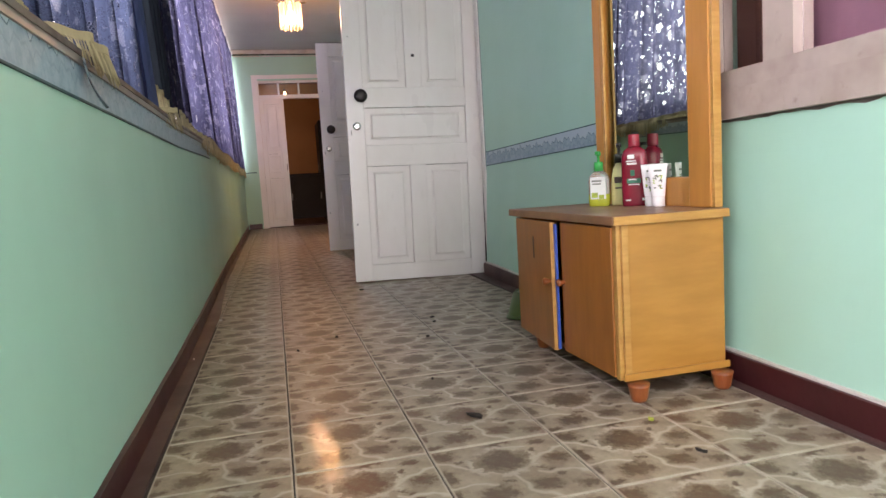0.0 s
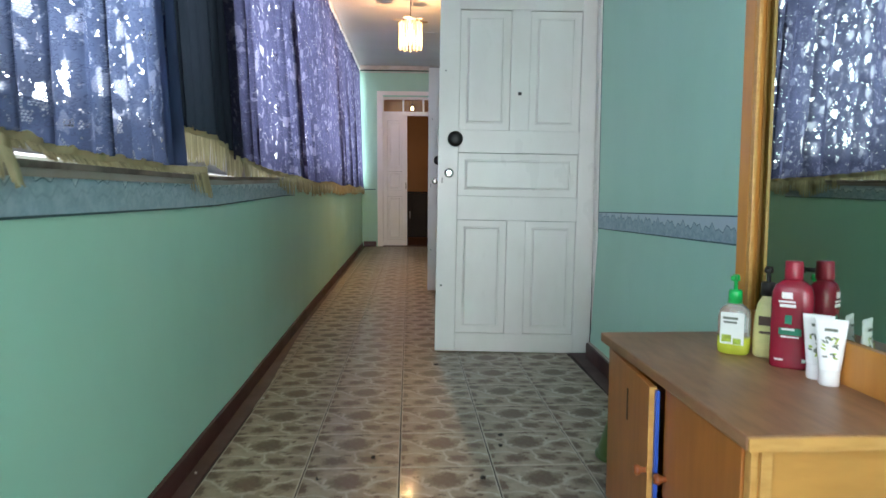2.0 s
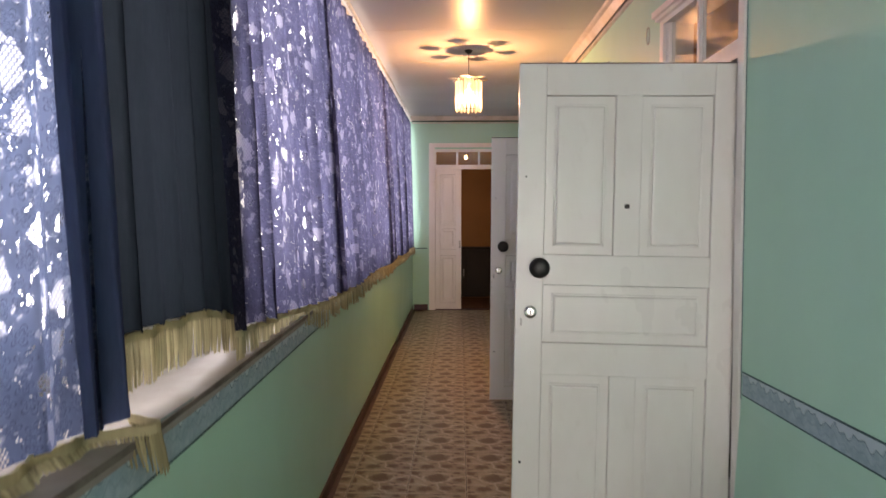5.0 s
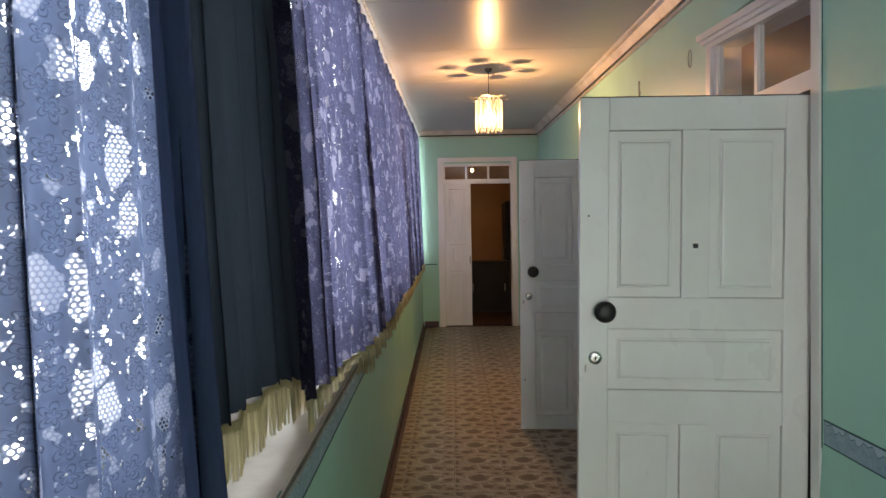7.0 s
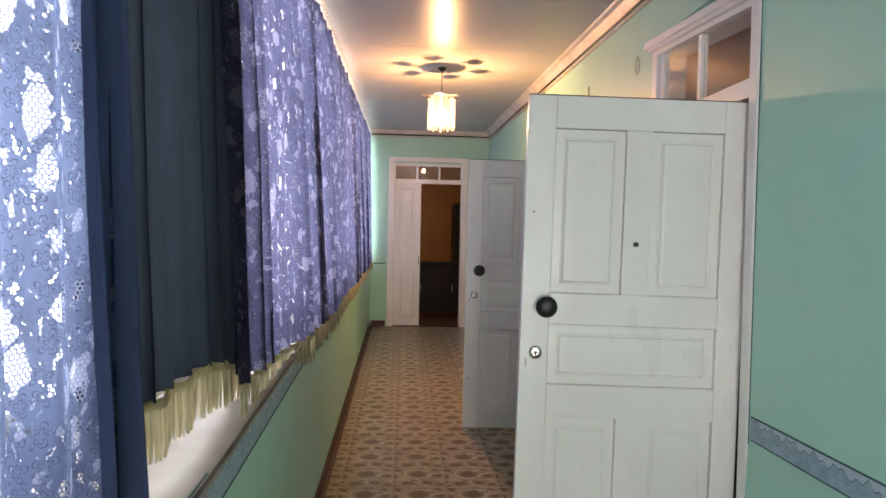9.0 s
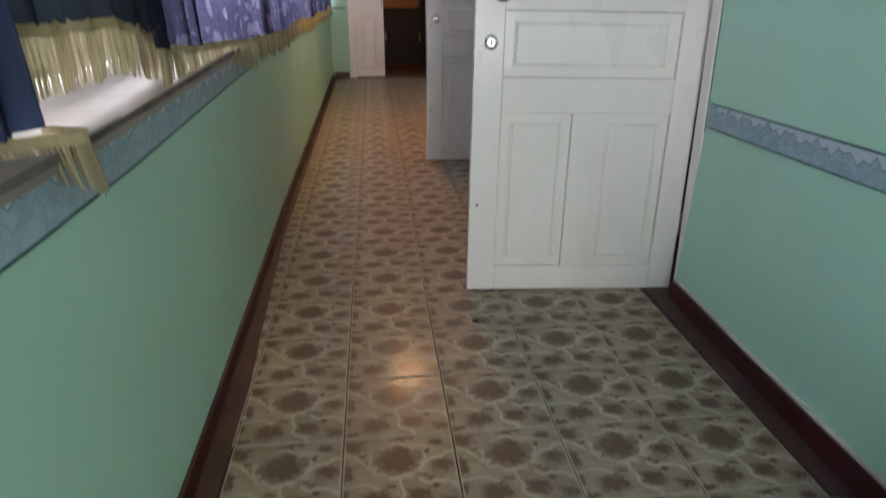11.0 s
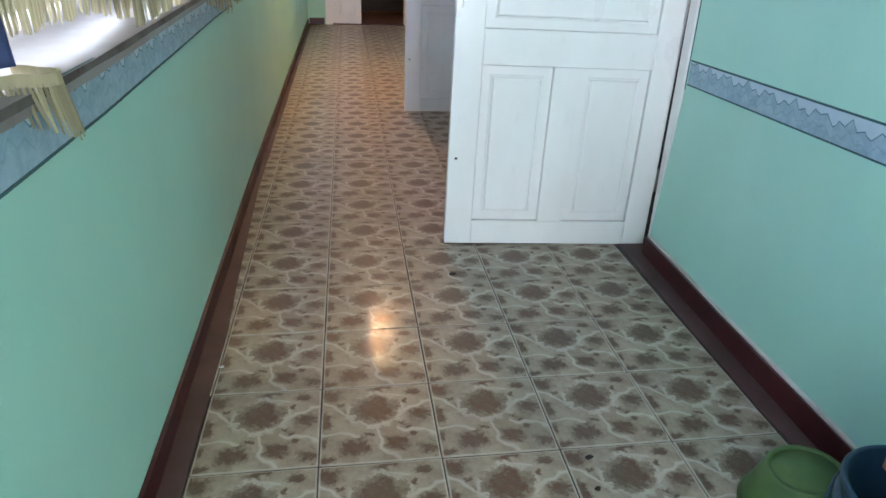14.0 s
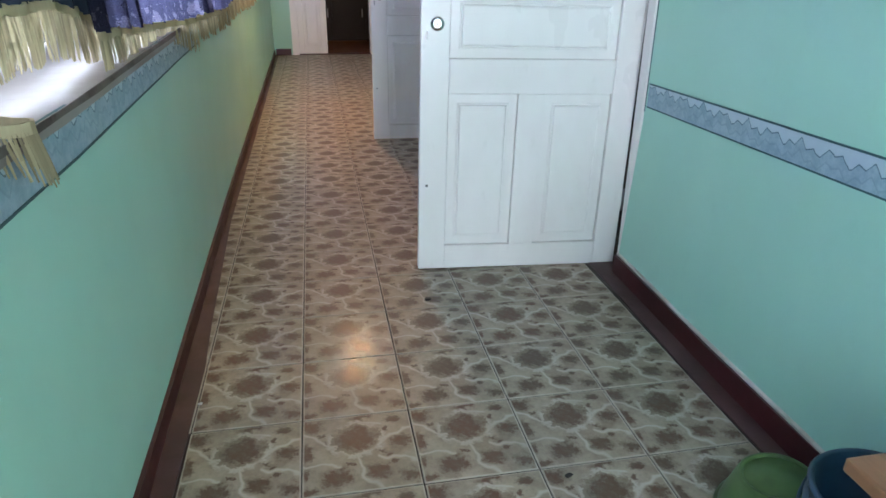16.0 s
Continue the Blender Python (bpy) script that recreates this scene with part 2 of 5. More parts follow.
    body = m.mix(m.step(tone, 0.38, 0.64), cloth, tuple(min(1, c * 1.5) for c in cloth))
    body = m.mix(m.math("MULTIPLY", petal, 0.5), body, tuple(min(1, c * 1.6) for c in cloth))
    body = m.mix(m.math("MULTIPLY", cord, 0.8), body, tuple(c * 0.45 for c in cloth))
    body = m.mix(m.math("MULTIPLY", weave, 0.4), body, tuple(min(1, c * 1.4) for c in cloth))
    col = m.mix(m.math("MULTIPLY", open_net, m.math("MULTIPLY_ADD", holes, 0.6, 0.4)), body, net)
    diff = m.node("ShaderNodeBsdfDiffuse")
    trans = m.node("ShaderNodeBsdfTranslucent")
    clear = m.node("ShaderNodeBsdfTransparent")
    m.put(diff.inputs["Color"], col)
    m.put(trans.inputs["Color"], col)
    a = m.node("ShaderNodeMixShader")
    a.inputs[0].default_value = 0.8
    m.t.links.new(diff.outputs[0], a.inputs[1])
    m.t.links.new(trans.outputs[0], a.inputs[2])
    b = m.node("ShaderNodeMixShader")
    strong = m.math("MAXIMUM", m.math("MULTIPLY", dot, m.step(pick3.outputs[1], 0.6, 0.7)), m.math("MULTIPLY", patch, m.step(pick.outputs[1], 0.74, 0.80)))
    strong = m.math("MAXIMUM", strong, m.math("MULTIPLY", speck, m.step(pick2.outputs[1], 0.6, 0.7)))
    f = m.math("MULTIPLY", m.math("MULTIPLY", open_net, holes), m.math("MULTIPLY_ADD", strong, hole, 0.18))
    f = m.math("ADD", f, 0.004)
    m.put(b.inputs[0], f)
    m.t.links.new(a.outputs[0], b.inputs[1])
    m.t.links.new(clear.outputs[0], b.inputs[2])
    m.t.links.new(b.outputs[0], m.out.inputs["Surface"])
    return m.m


def cloth_material(name, colour, through_part=0.3, strands=False):
    m = Mat(name, 0.9)
    f, _ = m.noise(120, 3, 0.6, stretch=(1, 1, 0.15))
    g, _ = m.noise(5, 3, 0.6)
    col = m.mix(m.math("MULTIPLY", f, 0.8), colour, tuple(c * 0.55 for c in colour))
    col = m.mix(m.math("MULTIPLY", g, 0.4), col, tuple(min(1, c * 1.4) for c in colour))
    if strands:
        island = m.node("ShaderNodeNewGeometry").outputs["Random Per Island"]
        col = m.mix(m.math("MULTIPLY", island, 0.75), col, tuple(c * 0.3 for c in colour))
        m.put(m.b.inputs["Base Color"], col)
    diff = m.node("ShaderNodeBsdfDiffuse")
    trans = m.node("ShaderNodeBsdfTranslucent")
    m.put(diff.inputs["Color"], col)
    m.put(trans.inputs["Color"], col)
    a = m.node("ShaderNodeMixShader")
    a.inputs[0].default_value = through_part
    m.t.links.new(diff.outputs[0], a.inputs[1])
    m.t.links.new(trans.outputs[0], a.inputs[2])
    m.t.links.new(a.outputs[0], m.out.inputs["Surface"])
    return m.m


def border_material():
    """Pale blue paper border with pencilled zigzags and shading."""
    m = Mat("zigzag_wallpaper_border", 0.55)
    x, y, z = m.split()
    n, _ = m.noise(9, 2, 0.5)
    saw = m.math("PINGPONG", m.math("MULTIPLY_ADD", n, 0.03, y), 0.025)
    saw2 = m.math("PINGPONG", m.math("MULTIPLY_ADD", n, 0.03, m.math("ADD", y, 0.01)), 0.062)
    line = m.math("SUBTRACT", m.math("SUBTRACT", z, m.math("MULTIPLY", saw, 0.7)), m.math("MULTIPLY", saw2, 0.35))
    a = m.math("SUBTRACT", 1.0, m.step(m.math("ABSOLUTE", m.math("SUBTRACT", line, 0.004)), 0.0008, 0.0028))
    b = m.math("SUBTRACT", 1.0, m.step(m.math("ABSOLUTE", m.math("SUBTRACT", line, -0.028)), 0.0008, 0.005))
    up = m.step(line, 0.0, 0.008)
    cloud, _ = m.noise(28, 4, 0.65)
    col = m.mix(m.step(cloud, 0.3, 0.7), (0.33, 0.45, 0.52), (0.22, 0.34, 0.42))
    col = m.mix(m.math("MULTIPLY", up, 0.8), col, (0.46, 0.58, 0.63))
    col = m.mix(m.math("MULTIPLY", a, 0.95), col, (0.07, 0.14, 0.19))
    col = m.mix(m.math("MULTIPLY", b, 0.35), col, (0.13, 0.22, 0.29))
    m.colour(col).bump(cloud, 0.15, 0.001)
    return m.m


WALL = painted("mint_painted_plaster", (0.385, 0.668, 0.552), (0.335, 0.604, 0.49), 0.42, 0.2, 45, 1.3, 0.5, (1, 1, 0.6))
WHITE = painted("old_white_gloss_paint", (0.83, 0.805, 0.775), (0.69, 0.655, 0.61), 0.3, 0.2, 50, 3.0, 0.45, (1, 1, 0.5))
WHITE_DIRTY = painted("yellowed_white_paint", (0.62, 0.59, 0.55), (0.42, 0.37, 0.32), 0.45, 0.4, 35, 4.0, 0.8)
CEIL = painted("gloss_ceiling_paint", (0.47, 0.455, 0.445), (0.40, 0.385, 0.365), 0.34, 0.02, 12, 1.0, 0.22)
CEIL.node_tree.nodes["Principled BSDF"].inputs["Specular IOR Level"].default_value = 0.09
SILL = painted("greyed_gloss_sill_paint", (0.29, 0.27, 0.245), (0.20, 0.175, 0.15), 0.45, 0.3, 30, 3.0, 0.9)
BEIGE = painted("stained_beige_paint", (0.46, 0.39, 0.35), (0.30, 0.23, 0.2), 0.45, 0.4, 35, 4.0, 0.9)
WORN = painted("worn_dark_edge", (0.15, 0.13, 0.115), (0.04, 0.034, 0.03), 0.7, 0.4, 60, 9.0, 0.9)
MAROON = painted("maroon_floor_paint", (0.056, 0.009, 0.011), (0.028, 0.006, 0.007), 0.4, 0.4, 40, 3.0, 0.8)
STRIP = painted("worn_brown_floor_paint", (0.078, 0.039, 0.036), (0.042, 0.021, 0.019), 0.55, 0.4, 40, 4.0, 0.9)
GROUT = painted("dark_grout", (0.06, 0.045, 0.035), (0.02, 0.016, 0.014), 0.9, 0.3, 80, 8, 0.8)
TILE = tile_material()
LACE = lace_material("blue_flowered_lace", (0.041, 0.055, 0.096), (0.165, 0.19, 0.265), 0.95)
LACE_FAR = lace_material("violet_blue_lace", (0.042, 0.043, 0.080), (0.18, 0.175, 0.26), 0.55)
LACE_MID = lace_material("open_violet_blue_lace", (0.042, 0.044, 0.082), (0.18, 0.178, 0.265), 0.95)
PLAIN_BLUE = cloth_material("plain_navy_voile", (0.05, 0.068, 0.14), 0.3)
DARK = cloth_material("dark_teal_velvet", (0.026, 0.034, 0.046), 0.10)
GOLD = cloth_material("gold_fringe_thread", (0.56, 0.49, 0.30), 0.35, True)
BORDER = border_material()
INK = plain("dark_blue_border_line", (0.035, 0.11, 0.12), 0.6)
OAK = wood("honey_veneer", (0.46, 0.222, 0.046), (0.39, 0.18, 0.034), 0.3, 5, (1.0, 2.0, 5.0), 0.04)
POSTWOOD = wood("mirror_post_veneer", (0.54, 0.245, 0.05), (0.46, 0.195, 0.038), 0.3, 5, (5.0, 5.0, 0.6), 0.04)
OAK_FRONT = wood("brown_veneer", (0.35, 0.125, 0.022), (0.28, 0.095, 0.017), 0.28, 5, (1.5, 6.0, 1.0), 0.04)
TOPWOOD = wood("worn_brown_table_top", (0.29, 0.148, 0.070), (0.185, 0.09, 0.043), 0.34, 6, (6, 1.2, 1), 0.1)
EDGE = wood("pale_wood_edge", (0.52, 0.285, 0.078), (0.42, 0.21, 0.05), 0.35, 8, (2, 2, 10))
LEGWOOD = wood("red_brown_leg_lacquer", (0.30, 0.09, 0.025), (0.2, 0.05, 0.015), 0.3, 8, (6, 6, 1))
TAPE = plain("blue_tape", (0.02, 0.08, 0.42), 0.4)
BLACK = plain("black_bakelite", (0.012, 0.011, 0.011), 0.42)
CHROME = plain("worn_chrome", (0.6, 0.6, 0.58), 0.25, 1.0)
STEEL = plain("grey_steel", (0.3, 0.29, 0.28), 0.4, 0.9)
GREENB = plain("green_basin_plastic", (0.075, 0.14, 0.034), 0.42, vary=0.3, scale=9)
BLUEB = plain("blue_bucket_plastic", (0.024, 0.066, 0.11), 0.4, vary=0.35, scale=8)
RED = plain("crimson_plastic", (0.21, 0.008, 0.024), 0.25, vary=0.1)
RED_CAP = plain("crimson_cap_plastic", (0.27, 0.012, 0.03), 0.35, vary=0.1)
WHITE_PL = plain("white_plastic", (0.78, 0.78, 0.78), 0.3, vary=0.05)
LABEL_WHITE = plain("white_label_film", (0.72, 0.75, 0.72), 0.4, vary=0.08)
GREEN_PL = plain("green_pump_plastic", (0.02, 0.42, 0.09), 0.3, vary=0.15)
LIME = plain("lime_print", (0.38, 0.5, 0.05), 0.4, vary=0.4, scale=90)
LEAFINK = plain("grey_leaf_print", (0.17, 0.2, 0.16), 0.5, vary=0.5, scale=120)
YELLOW = plain("pale_yellow_lotion", (0.58, 0.56, 0.24), 0.3, vary=0.15)
BROWN_INK = plain("dark_brown_print", (0.06, 0.03, 0.02), 0.5)
GREEN_INK = plain("dark_green_print", (0.01, 0.16, 0.09), 0.4)
WHITE_INK = plain("white_print", (0.75, 0.72, 0.72), 0.5, vary=0.1)
CLEAR = glass_material("clear_plastic", (0.93, 0.96, 0.93), 0.12)
CLEAR.node_tree.nodes["Principled BSDF"].inputs["Transmission Weight"].default_value = 0.8
LIQUID = plain("yellow_green_soap", (0.50, 0.56, 0.05), 0.2, vary=0.15)
PANE = glass_material("window_glass", (0.97, 0.98, 0.97), 0.01)
CRYSTAL = glass_material("lamp_crystal", (1.0, 0.97, 0.9), 0.32)
MIRROR = Mat("mirror_silver", 0.015, 1.0, (0.56, 0.66, 0.58)).m
SCRAP = plain("dark_scrap", (0.02, 0.018, 0.015), 0.8)
SCRAP_LIME = plain("yellow_green_wrapper", (0.35, 0.4, 0.06), 0.5)
SCRAP_WHITE = plain("pale_scrap", (0.5, 0.47, 0.42), 0.7)
OCHRE = painted("ochre_room_wall", (0.46, 0.21, 0.06), (0.36, 0.155, 0.045), 0.6, 0.2, 40, 1.5, 0.5)
DARKWOOD = wood("dark_stained_furniture", (0.012, 0.008, 0.006), (0.006, 0.004, 0.003), 0.6)
PINK = cloth_material("faded_mauve_curtain", (0.55, 0.29, 0.39), 0.35)
BROWNCLOTH = cloth_material("brown_room_curtain", (0.20, 0.10, 0.095), 0.25)
BOARD = painted("brown_room_floor", (0.16, 0.07, 0.035), (0.08, 0.035, 0.02), 0.4, 0.3, 30, 3, 0.7)
glow = Mat("hot_bulb", 0.3)
glow.b.inputs["Emission Color"].default_value = (1.0, 0.62, 0.28, 1)
glow.b.inputs["Emission Strength"].default_value = 12.0
BULB = glow.m


# ---- mesh helpers ----
def obj(name, bm, material, parent=None, label="", smooth=False):
    bm.normal_update()
    me = bpy.data.meshes.new(name)
    bm.to_mesh(me)
    bm.free()
    if smooth:
        for p in me.polygons:
            p.use_smooth = True
    me.materials.append(material)
    ob = new(name, me)
    if parent:
        ob.parent = parent
    if label:
        ob["label"] = label
    return ob


def part(name, bm, material, parent, label="", smooth=False):
    return obj(name, bm, material, parent, label, smooth)


def thing(name, m, label, category, group="", kind=""):
    ob = new(name)
    ob.empty_display_size = 0.1
    ob.matrix_world = m
    return tagged(ob, label, category, group, kind)


def hexa(bm, pts):
    """A six-sided block from 8 corners: four below, four above, both anticlockwise from above."""
    v = [bm.verts.new(p) for p in pts]
    for f in ((3, 2, 1, 0), (4, 5, 6, 7), (0, 1, 5, 4), (1, 2, 6, 5), (2, 3, 7, 6), (3, 0, 4, 7)):
        bm.faces.new([v[i] for i in f])
    return v


def box(x0, x1, y0, y1, z0, z1, bevel=0.0, bm=None):
    own = bm is None
    bm = bm or bmesh.new()
    v = hexa(bm, [(x0, y0, z0), (x1, y0, z0), (x1, y1, z0), (x0, y1, z0), (x0, y0, z1), (x1, y0, z1), (x1, y1, z1), (x0, y1, z1)])
    if bevel:
        edges = {e for q in v for e in q.link_edges}
        bmesh.ops.bevel(bm, geom=list(edges), offset=bevel, segments=2, profile=0.6, affect="EDGES", clamp_overlap=True)
    return bm


def lathe(profile, seg=24, bm=None, at=(0, 0, 0), oval=1.0):
    """A turned body from (radius, height) pairs; oval squeezes it along y."""
    bm = bm or bmesh.new()
    rings = []
    for r, z in profile:
        if r < 1e-6:
            rings.append([bm.verts.new((at[0], at[1], at[2] + z))])
        else:
            rings.append([bm.verts.new((at[0] + r * math.cos(a), at[1] + oval * r * math.sin(a), at[2] + z)) for a in (2 * math.pi * i / seg for i in range(seg))])
    for a, b in zip(rings, rings[1:]):
        for i in range(seg):
            j = (i + 1) % seg
            if len(a) == 1 and len(b) > 1:
                bm.faces.new((a[0], b[j], b[i]))
            elif len(b) == 1 and len(a) > 1:
                bm.faces.new((a[i], a[j], b[0]))
            elif len(a) > 1:
                bm.faces.new((a[i], a[j], b[j], b[i]))
    return bm


def rod(p, q, r, seg=8, bm=None):
    bm = bm or bmesh.new()
    p, q = Vector(p), Vector(q)
    turn = (q - p).to_track_quat("Z", "Y").to_matrix()
    rings = [[bm.verts.new(c + turn @ Vector((r * math.cos(a), r * math.sin(a), 0))) for a in (2 * math.pi * i / seg for i in range(seg))] for c in (p, q)]
    for i in range(seg):
        bm.faces.new((rings[0][i], rings[0][(i + 1) % seg], rings[1][(i + 1) % seg], rings[1][i]))
    bm.faces.new(rings[0][::-1])
    bm.faces.new(rings[1])
    return bm


def sweep(points, r, seg=8):
    """A round bar bent along the points, one closed skin."""
    bm = bmesh.new()
    pts = [Vector(p) for p in points]
    rings = []
    for i, p in enumerate(pts):
        d = (pts[min(i + 1, len(pts) - 1)] - pts[max(i - 1, 0)]).normalized()
        side = d.cross(Vector((0.13, 0.21, 1))).normalized()
        up = side.cross(d)
        rings.append([bm.verts.new(p + r * (math.cos(a) * side + math.sin(a) * up)) for a in (2 * math.pi * k / seg for k in range(seg))])
    for a, b in zip(rings, rings[1:]):
        for k in range(seg):
            bm.faces.new((a[k], a[(k + 1) % seg], b[(k + 1) % seg], b[k]))
    bm.faces.new(rings[0][::-1])
    bm.faces.new(rings[-1])
    bmesh.ops.recalc_face_normals(bm, faces=bm.faces[:])
    return bm


def slab(ys, face, bm=None):
    """A long piece along y: face(y) gives (x0, x1, z0, z1) at each y."""
    bm = bm or bmesh.new()
    rings = []
    for y in ys:
        x0, x1, z0, z1 = face(y)
        rings.append([bm.verts.new(c) for c in ((x0, y, z0), (x1, y, z0), (x1, y, z1), (x0, y, z1))])
    for a, b in zip(rings, rings[1:]):
        for i in range(4):
            j = (i + 1) % 4
            bm.faces.new((a[j], a[i], b[i], b[j]))
    bm.faces.new(rings[0])
    bm.faces.new(rings[-1][::-1])
    bmesh.ops.recalc_face_normals(bm, faces=bm.faces[:])
    return bm


def span(a, b, n):
    return [a + (b - a) * i / n for i in range(n + 1)]


def xl(y):
    return -0.375 - 0.015 * max(0, min(y, 5.0) - 2.4) - 0.0082 * max(0, y - 5.0)


def xr(y):
    return 1.382 - 0.019 * max(0, 4 - y)


def ceil_z(y):
    return 2.90 + 0.026 * (y - 4)


def sill_z(y):
    return 0.962 + 0.024 * min(1.7, max(0, y - 2.8))


def wavy(y, seed):
    return 0.006 * noise.noise((y * 1.7, seed, 0))


def structure(name, bm, material, label, category="wall"):
    return tagged(obj(name, bm, material), label, category, kind="structure")


# ---- the large structure ----
structure("wall_left", slab(span(Y0 - 0.2, YF, 24), lambda y: (-0.80, xl(y), -0.05, sill_z(y) - 0.031)), WALL, "mint green painted wall under the windows")
structure("window_sill", slab(span(Y0, YF, 24), lambda y: (-0.79, xl(y) + 0.008, sill_z(y) - 0.03, sill_z(y))), SILL, "wide greyed glossy window sill board", "window sill")
structure("sill_edge", slab(span(Y0, YF, 60), lambda y: (xl(y) + 0.0085, xl(y) + 0.011, sill_z(y) - 0.013 + wavy(y * 3, 21), sill_z(y) + 0.0015)), WORN, "dark worn front edge of the window sill", "trim")
structure("wall_left_lintel", slab(span(Y0 - 0.2, YF, 8), lambda y: (-0.80, -0.60, ceil_z(y) - 0.10, ceil_z(y) + 0.1)), WHITE, "white board above the windows")
WR = lambda y, lo, hi: (xr(y), xr(y) + 0.16, lo, hi)


def battered(y0, y1, top):
    """The old plaster swells towards the floor."""
    bm = bmesh.new()
    rows = []
    for y in (y0, y1):
        x = xr(y)
        rows.append([bm.verts.new(c) for c in ((x - 0.035, y, -0.05), (x - 0.033, y, 0.08), (x - 0.014, y, min(top, 0.40)), (x, y, min(top, 0.66) - 0.001), (x, y, top), (x + 0.16, y, top), (x + 0.16, y, -0.05))])
    for i in range(7):
        k = (i + 1) % 7
        bm.faces.new((rows[0][i], rows[0][k], rows[1][k], rows[1][i]))
    bm.faces.new(rows[0][::-1])
    bm.faces.new(rows[1])
    bmesh.ops.recalc_face_normals(bm, faces=bm.faces[:])
    return bm



WIN_Y0, WIN_Y1 = 0.05, 1.60
structure("wall_right", battered(Y0 - 0.2, WIN_Y0, 3.2), WALL, "mint green painted plaster wall")
structure("wall_right_under_window", battered(WIN_Y0, WIN_Y1, 0.765), WALL, "mint green wall under an inner window")
structure("wall_right_over_window", slab((WIN_Y0, WIN_Y1), lambda y: WR(y, 2.2, 3.2)), WALL, "mint green wall over an inner window")
structure("wall_right_middle", battered(WIN_Y1, 3.925, 3.2), WALL, "mint green wall behind the dressing table")
structure("wall_right_over_door", slab((3.925, 5.0), lambda y: WR(y, 2.56, 3.2)), WALL, "mint green wall over a door")
structure("wall_right_between_doors", slab((5.0, 6.32), lambda y: WR(y, -0.05, 3.2)), WALL, "mint green wall between two doors")
structure("wall_right_over_second_door", slab((6.32, 7.40), lambda y: WR(y, 2.475, 3.2)), WALL, "mint green wall over the second door")
structure("wall_right_end", slab((7.40, YF + 0.2), lambda y: WR(y, -0.05, 3.2)), WALL, "mint green wall at the corridor end")
FX0, FX1, FTOP = -0.13, 0.97, 2.58
structure("wall_far_left", box(-0.80, FX0, YF, YF + 0.16, -0.05, 3.2), WALL, "mint green end wall of the corridor")
structure("wall_far_right", box(FX1, 1.38, YF, YF + 0.16, -0.05, 3.2), WALL, "mint green end wall of the corridor")
structure("wall_far_top", box(FX0, FX1, YF, YF + 0.16, FTOP, 3.2), WALL, "mint green wall over the end door")
structure("wall_back_left", box(-0.80, 0.0, Y0 - 0.2, Y0, -0.05, 3.1), WALL, "mint green wall behind the walk")
structure("wall_back_right", box(0.9, 1.6, Y0 - 0.2, Y0, -0.05, 3.1), WALL, "mint green wall behind the walk")
structure("wall_back_top", box(0.0, 0.9, Y0 - 0.2, Y0, 2.1, 3.1), WALL, "mint green wall over the open doorway")


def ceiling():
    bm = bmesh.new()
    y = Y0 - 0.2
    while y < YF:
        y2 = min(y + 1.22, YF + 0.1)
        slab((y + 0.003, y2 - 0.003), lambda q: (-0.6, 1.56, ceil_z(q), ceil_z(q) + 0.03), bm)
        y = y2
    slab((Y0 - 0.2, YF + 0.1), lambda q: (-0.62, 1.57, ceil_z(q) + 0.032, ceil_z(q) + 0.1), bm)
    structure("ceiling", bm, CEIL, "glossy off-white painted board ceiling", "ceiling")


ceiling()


def cove(name, x_of, side, y0, y1, label):
    """White cove strip between wall and ceiling with a dark cable line and a beaded edge under it."""
    bm = bmesh.new()
    rows = []
    for y in span(y0, y1, 12):
        x, z = x_of(y), ceil_z(y)
        rows.append([bm.verts.new((x + side * dx, y, z + dz)) for dx, dz in ((0.001, -0.088), (0.016, -0.086), (0.026, -0.066), (0.05, -0.024), (0.075, -0.012), (0.085, -0.001))])
    for a, b in zip(rows, rows[1:]):
        for i in range(5):
            bm.faces.new((a[i], a[i + 1], b[i + 1], b[i]))
    bmesh.ops.recalc_face_normals(bm, faces=bm.faces[:])
    ob = structure(name, bm, WHITE_DIRTY, label, "cornice")
    beads = bmesh.new()
    n = int((y1 - y0) / 0.055)
    for i in range(n):
        y = y0 + (i + 0.5) * (y1 - y0) / n
        x, z = x_of(y), ceil_z(y) - 0.118
        box(min(x, x + side * 0.018), max(x, x + side * 0.018), y - 0.025, y + 0.025, z - 0.010, z + 0.010, 0.0, beads)
    part("bead_row", beads, WHITE_DIRTY, ob)["kind"] = "stuff"
    wire = sweep([(x_of(p) + side * 0.024, p, ceil_z(p) - 0.096 + 0.005 * noise.noise((p * 3, 5, 1))) for p in span(y0, y1, 90)], 0.0075, 6)
    part("cable", wire, BLACK, ob, "thin dark cable")
    return ob


cove("cornice_right", lambda y: xr(y), -1, Y0, YF - 0.005, "off-white cornice with a thin cable along it")
cove("cornice_left", lambda y: -0.585, 1, Y0, YF - 0.005, "off-white cornice above the curtains")
bm = box(-0.5, 1.372, YF - 0.03, YF - 0.001, ceil_z(YF) - 0.075, ceil_z(YF) - 0.004, 0.01)
for i in range(32):
    box(-0.47 + i * 0.057, -0.43 + i * 0.057, YF - 0.016, YF - 0.002, ceil_z(YF) - 0.122, ceil_z(YF) - 0.102, 0.0, bm)
far_cornice = structure("cornice_far", bm, WHITE_DIRTY, "off-white cornice on the end wall", "cornice")
part("cable", sweep([(x, YF - 0.02, ceil_z(YF) - 0.088) for x in span(-0.5, 1.36, 12)], 0.009, 6), BLACK, far_cornice, "thin dark cable")

# dado borders
LB = lambda y: (xl(y) - 0.002, xl(y) + 0.0025, sill_z(y) - 0.104, sill_z(y) - 0.006)


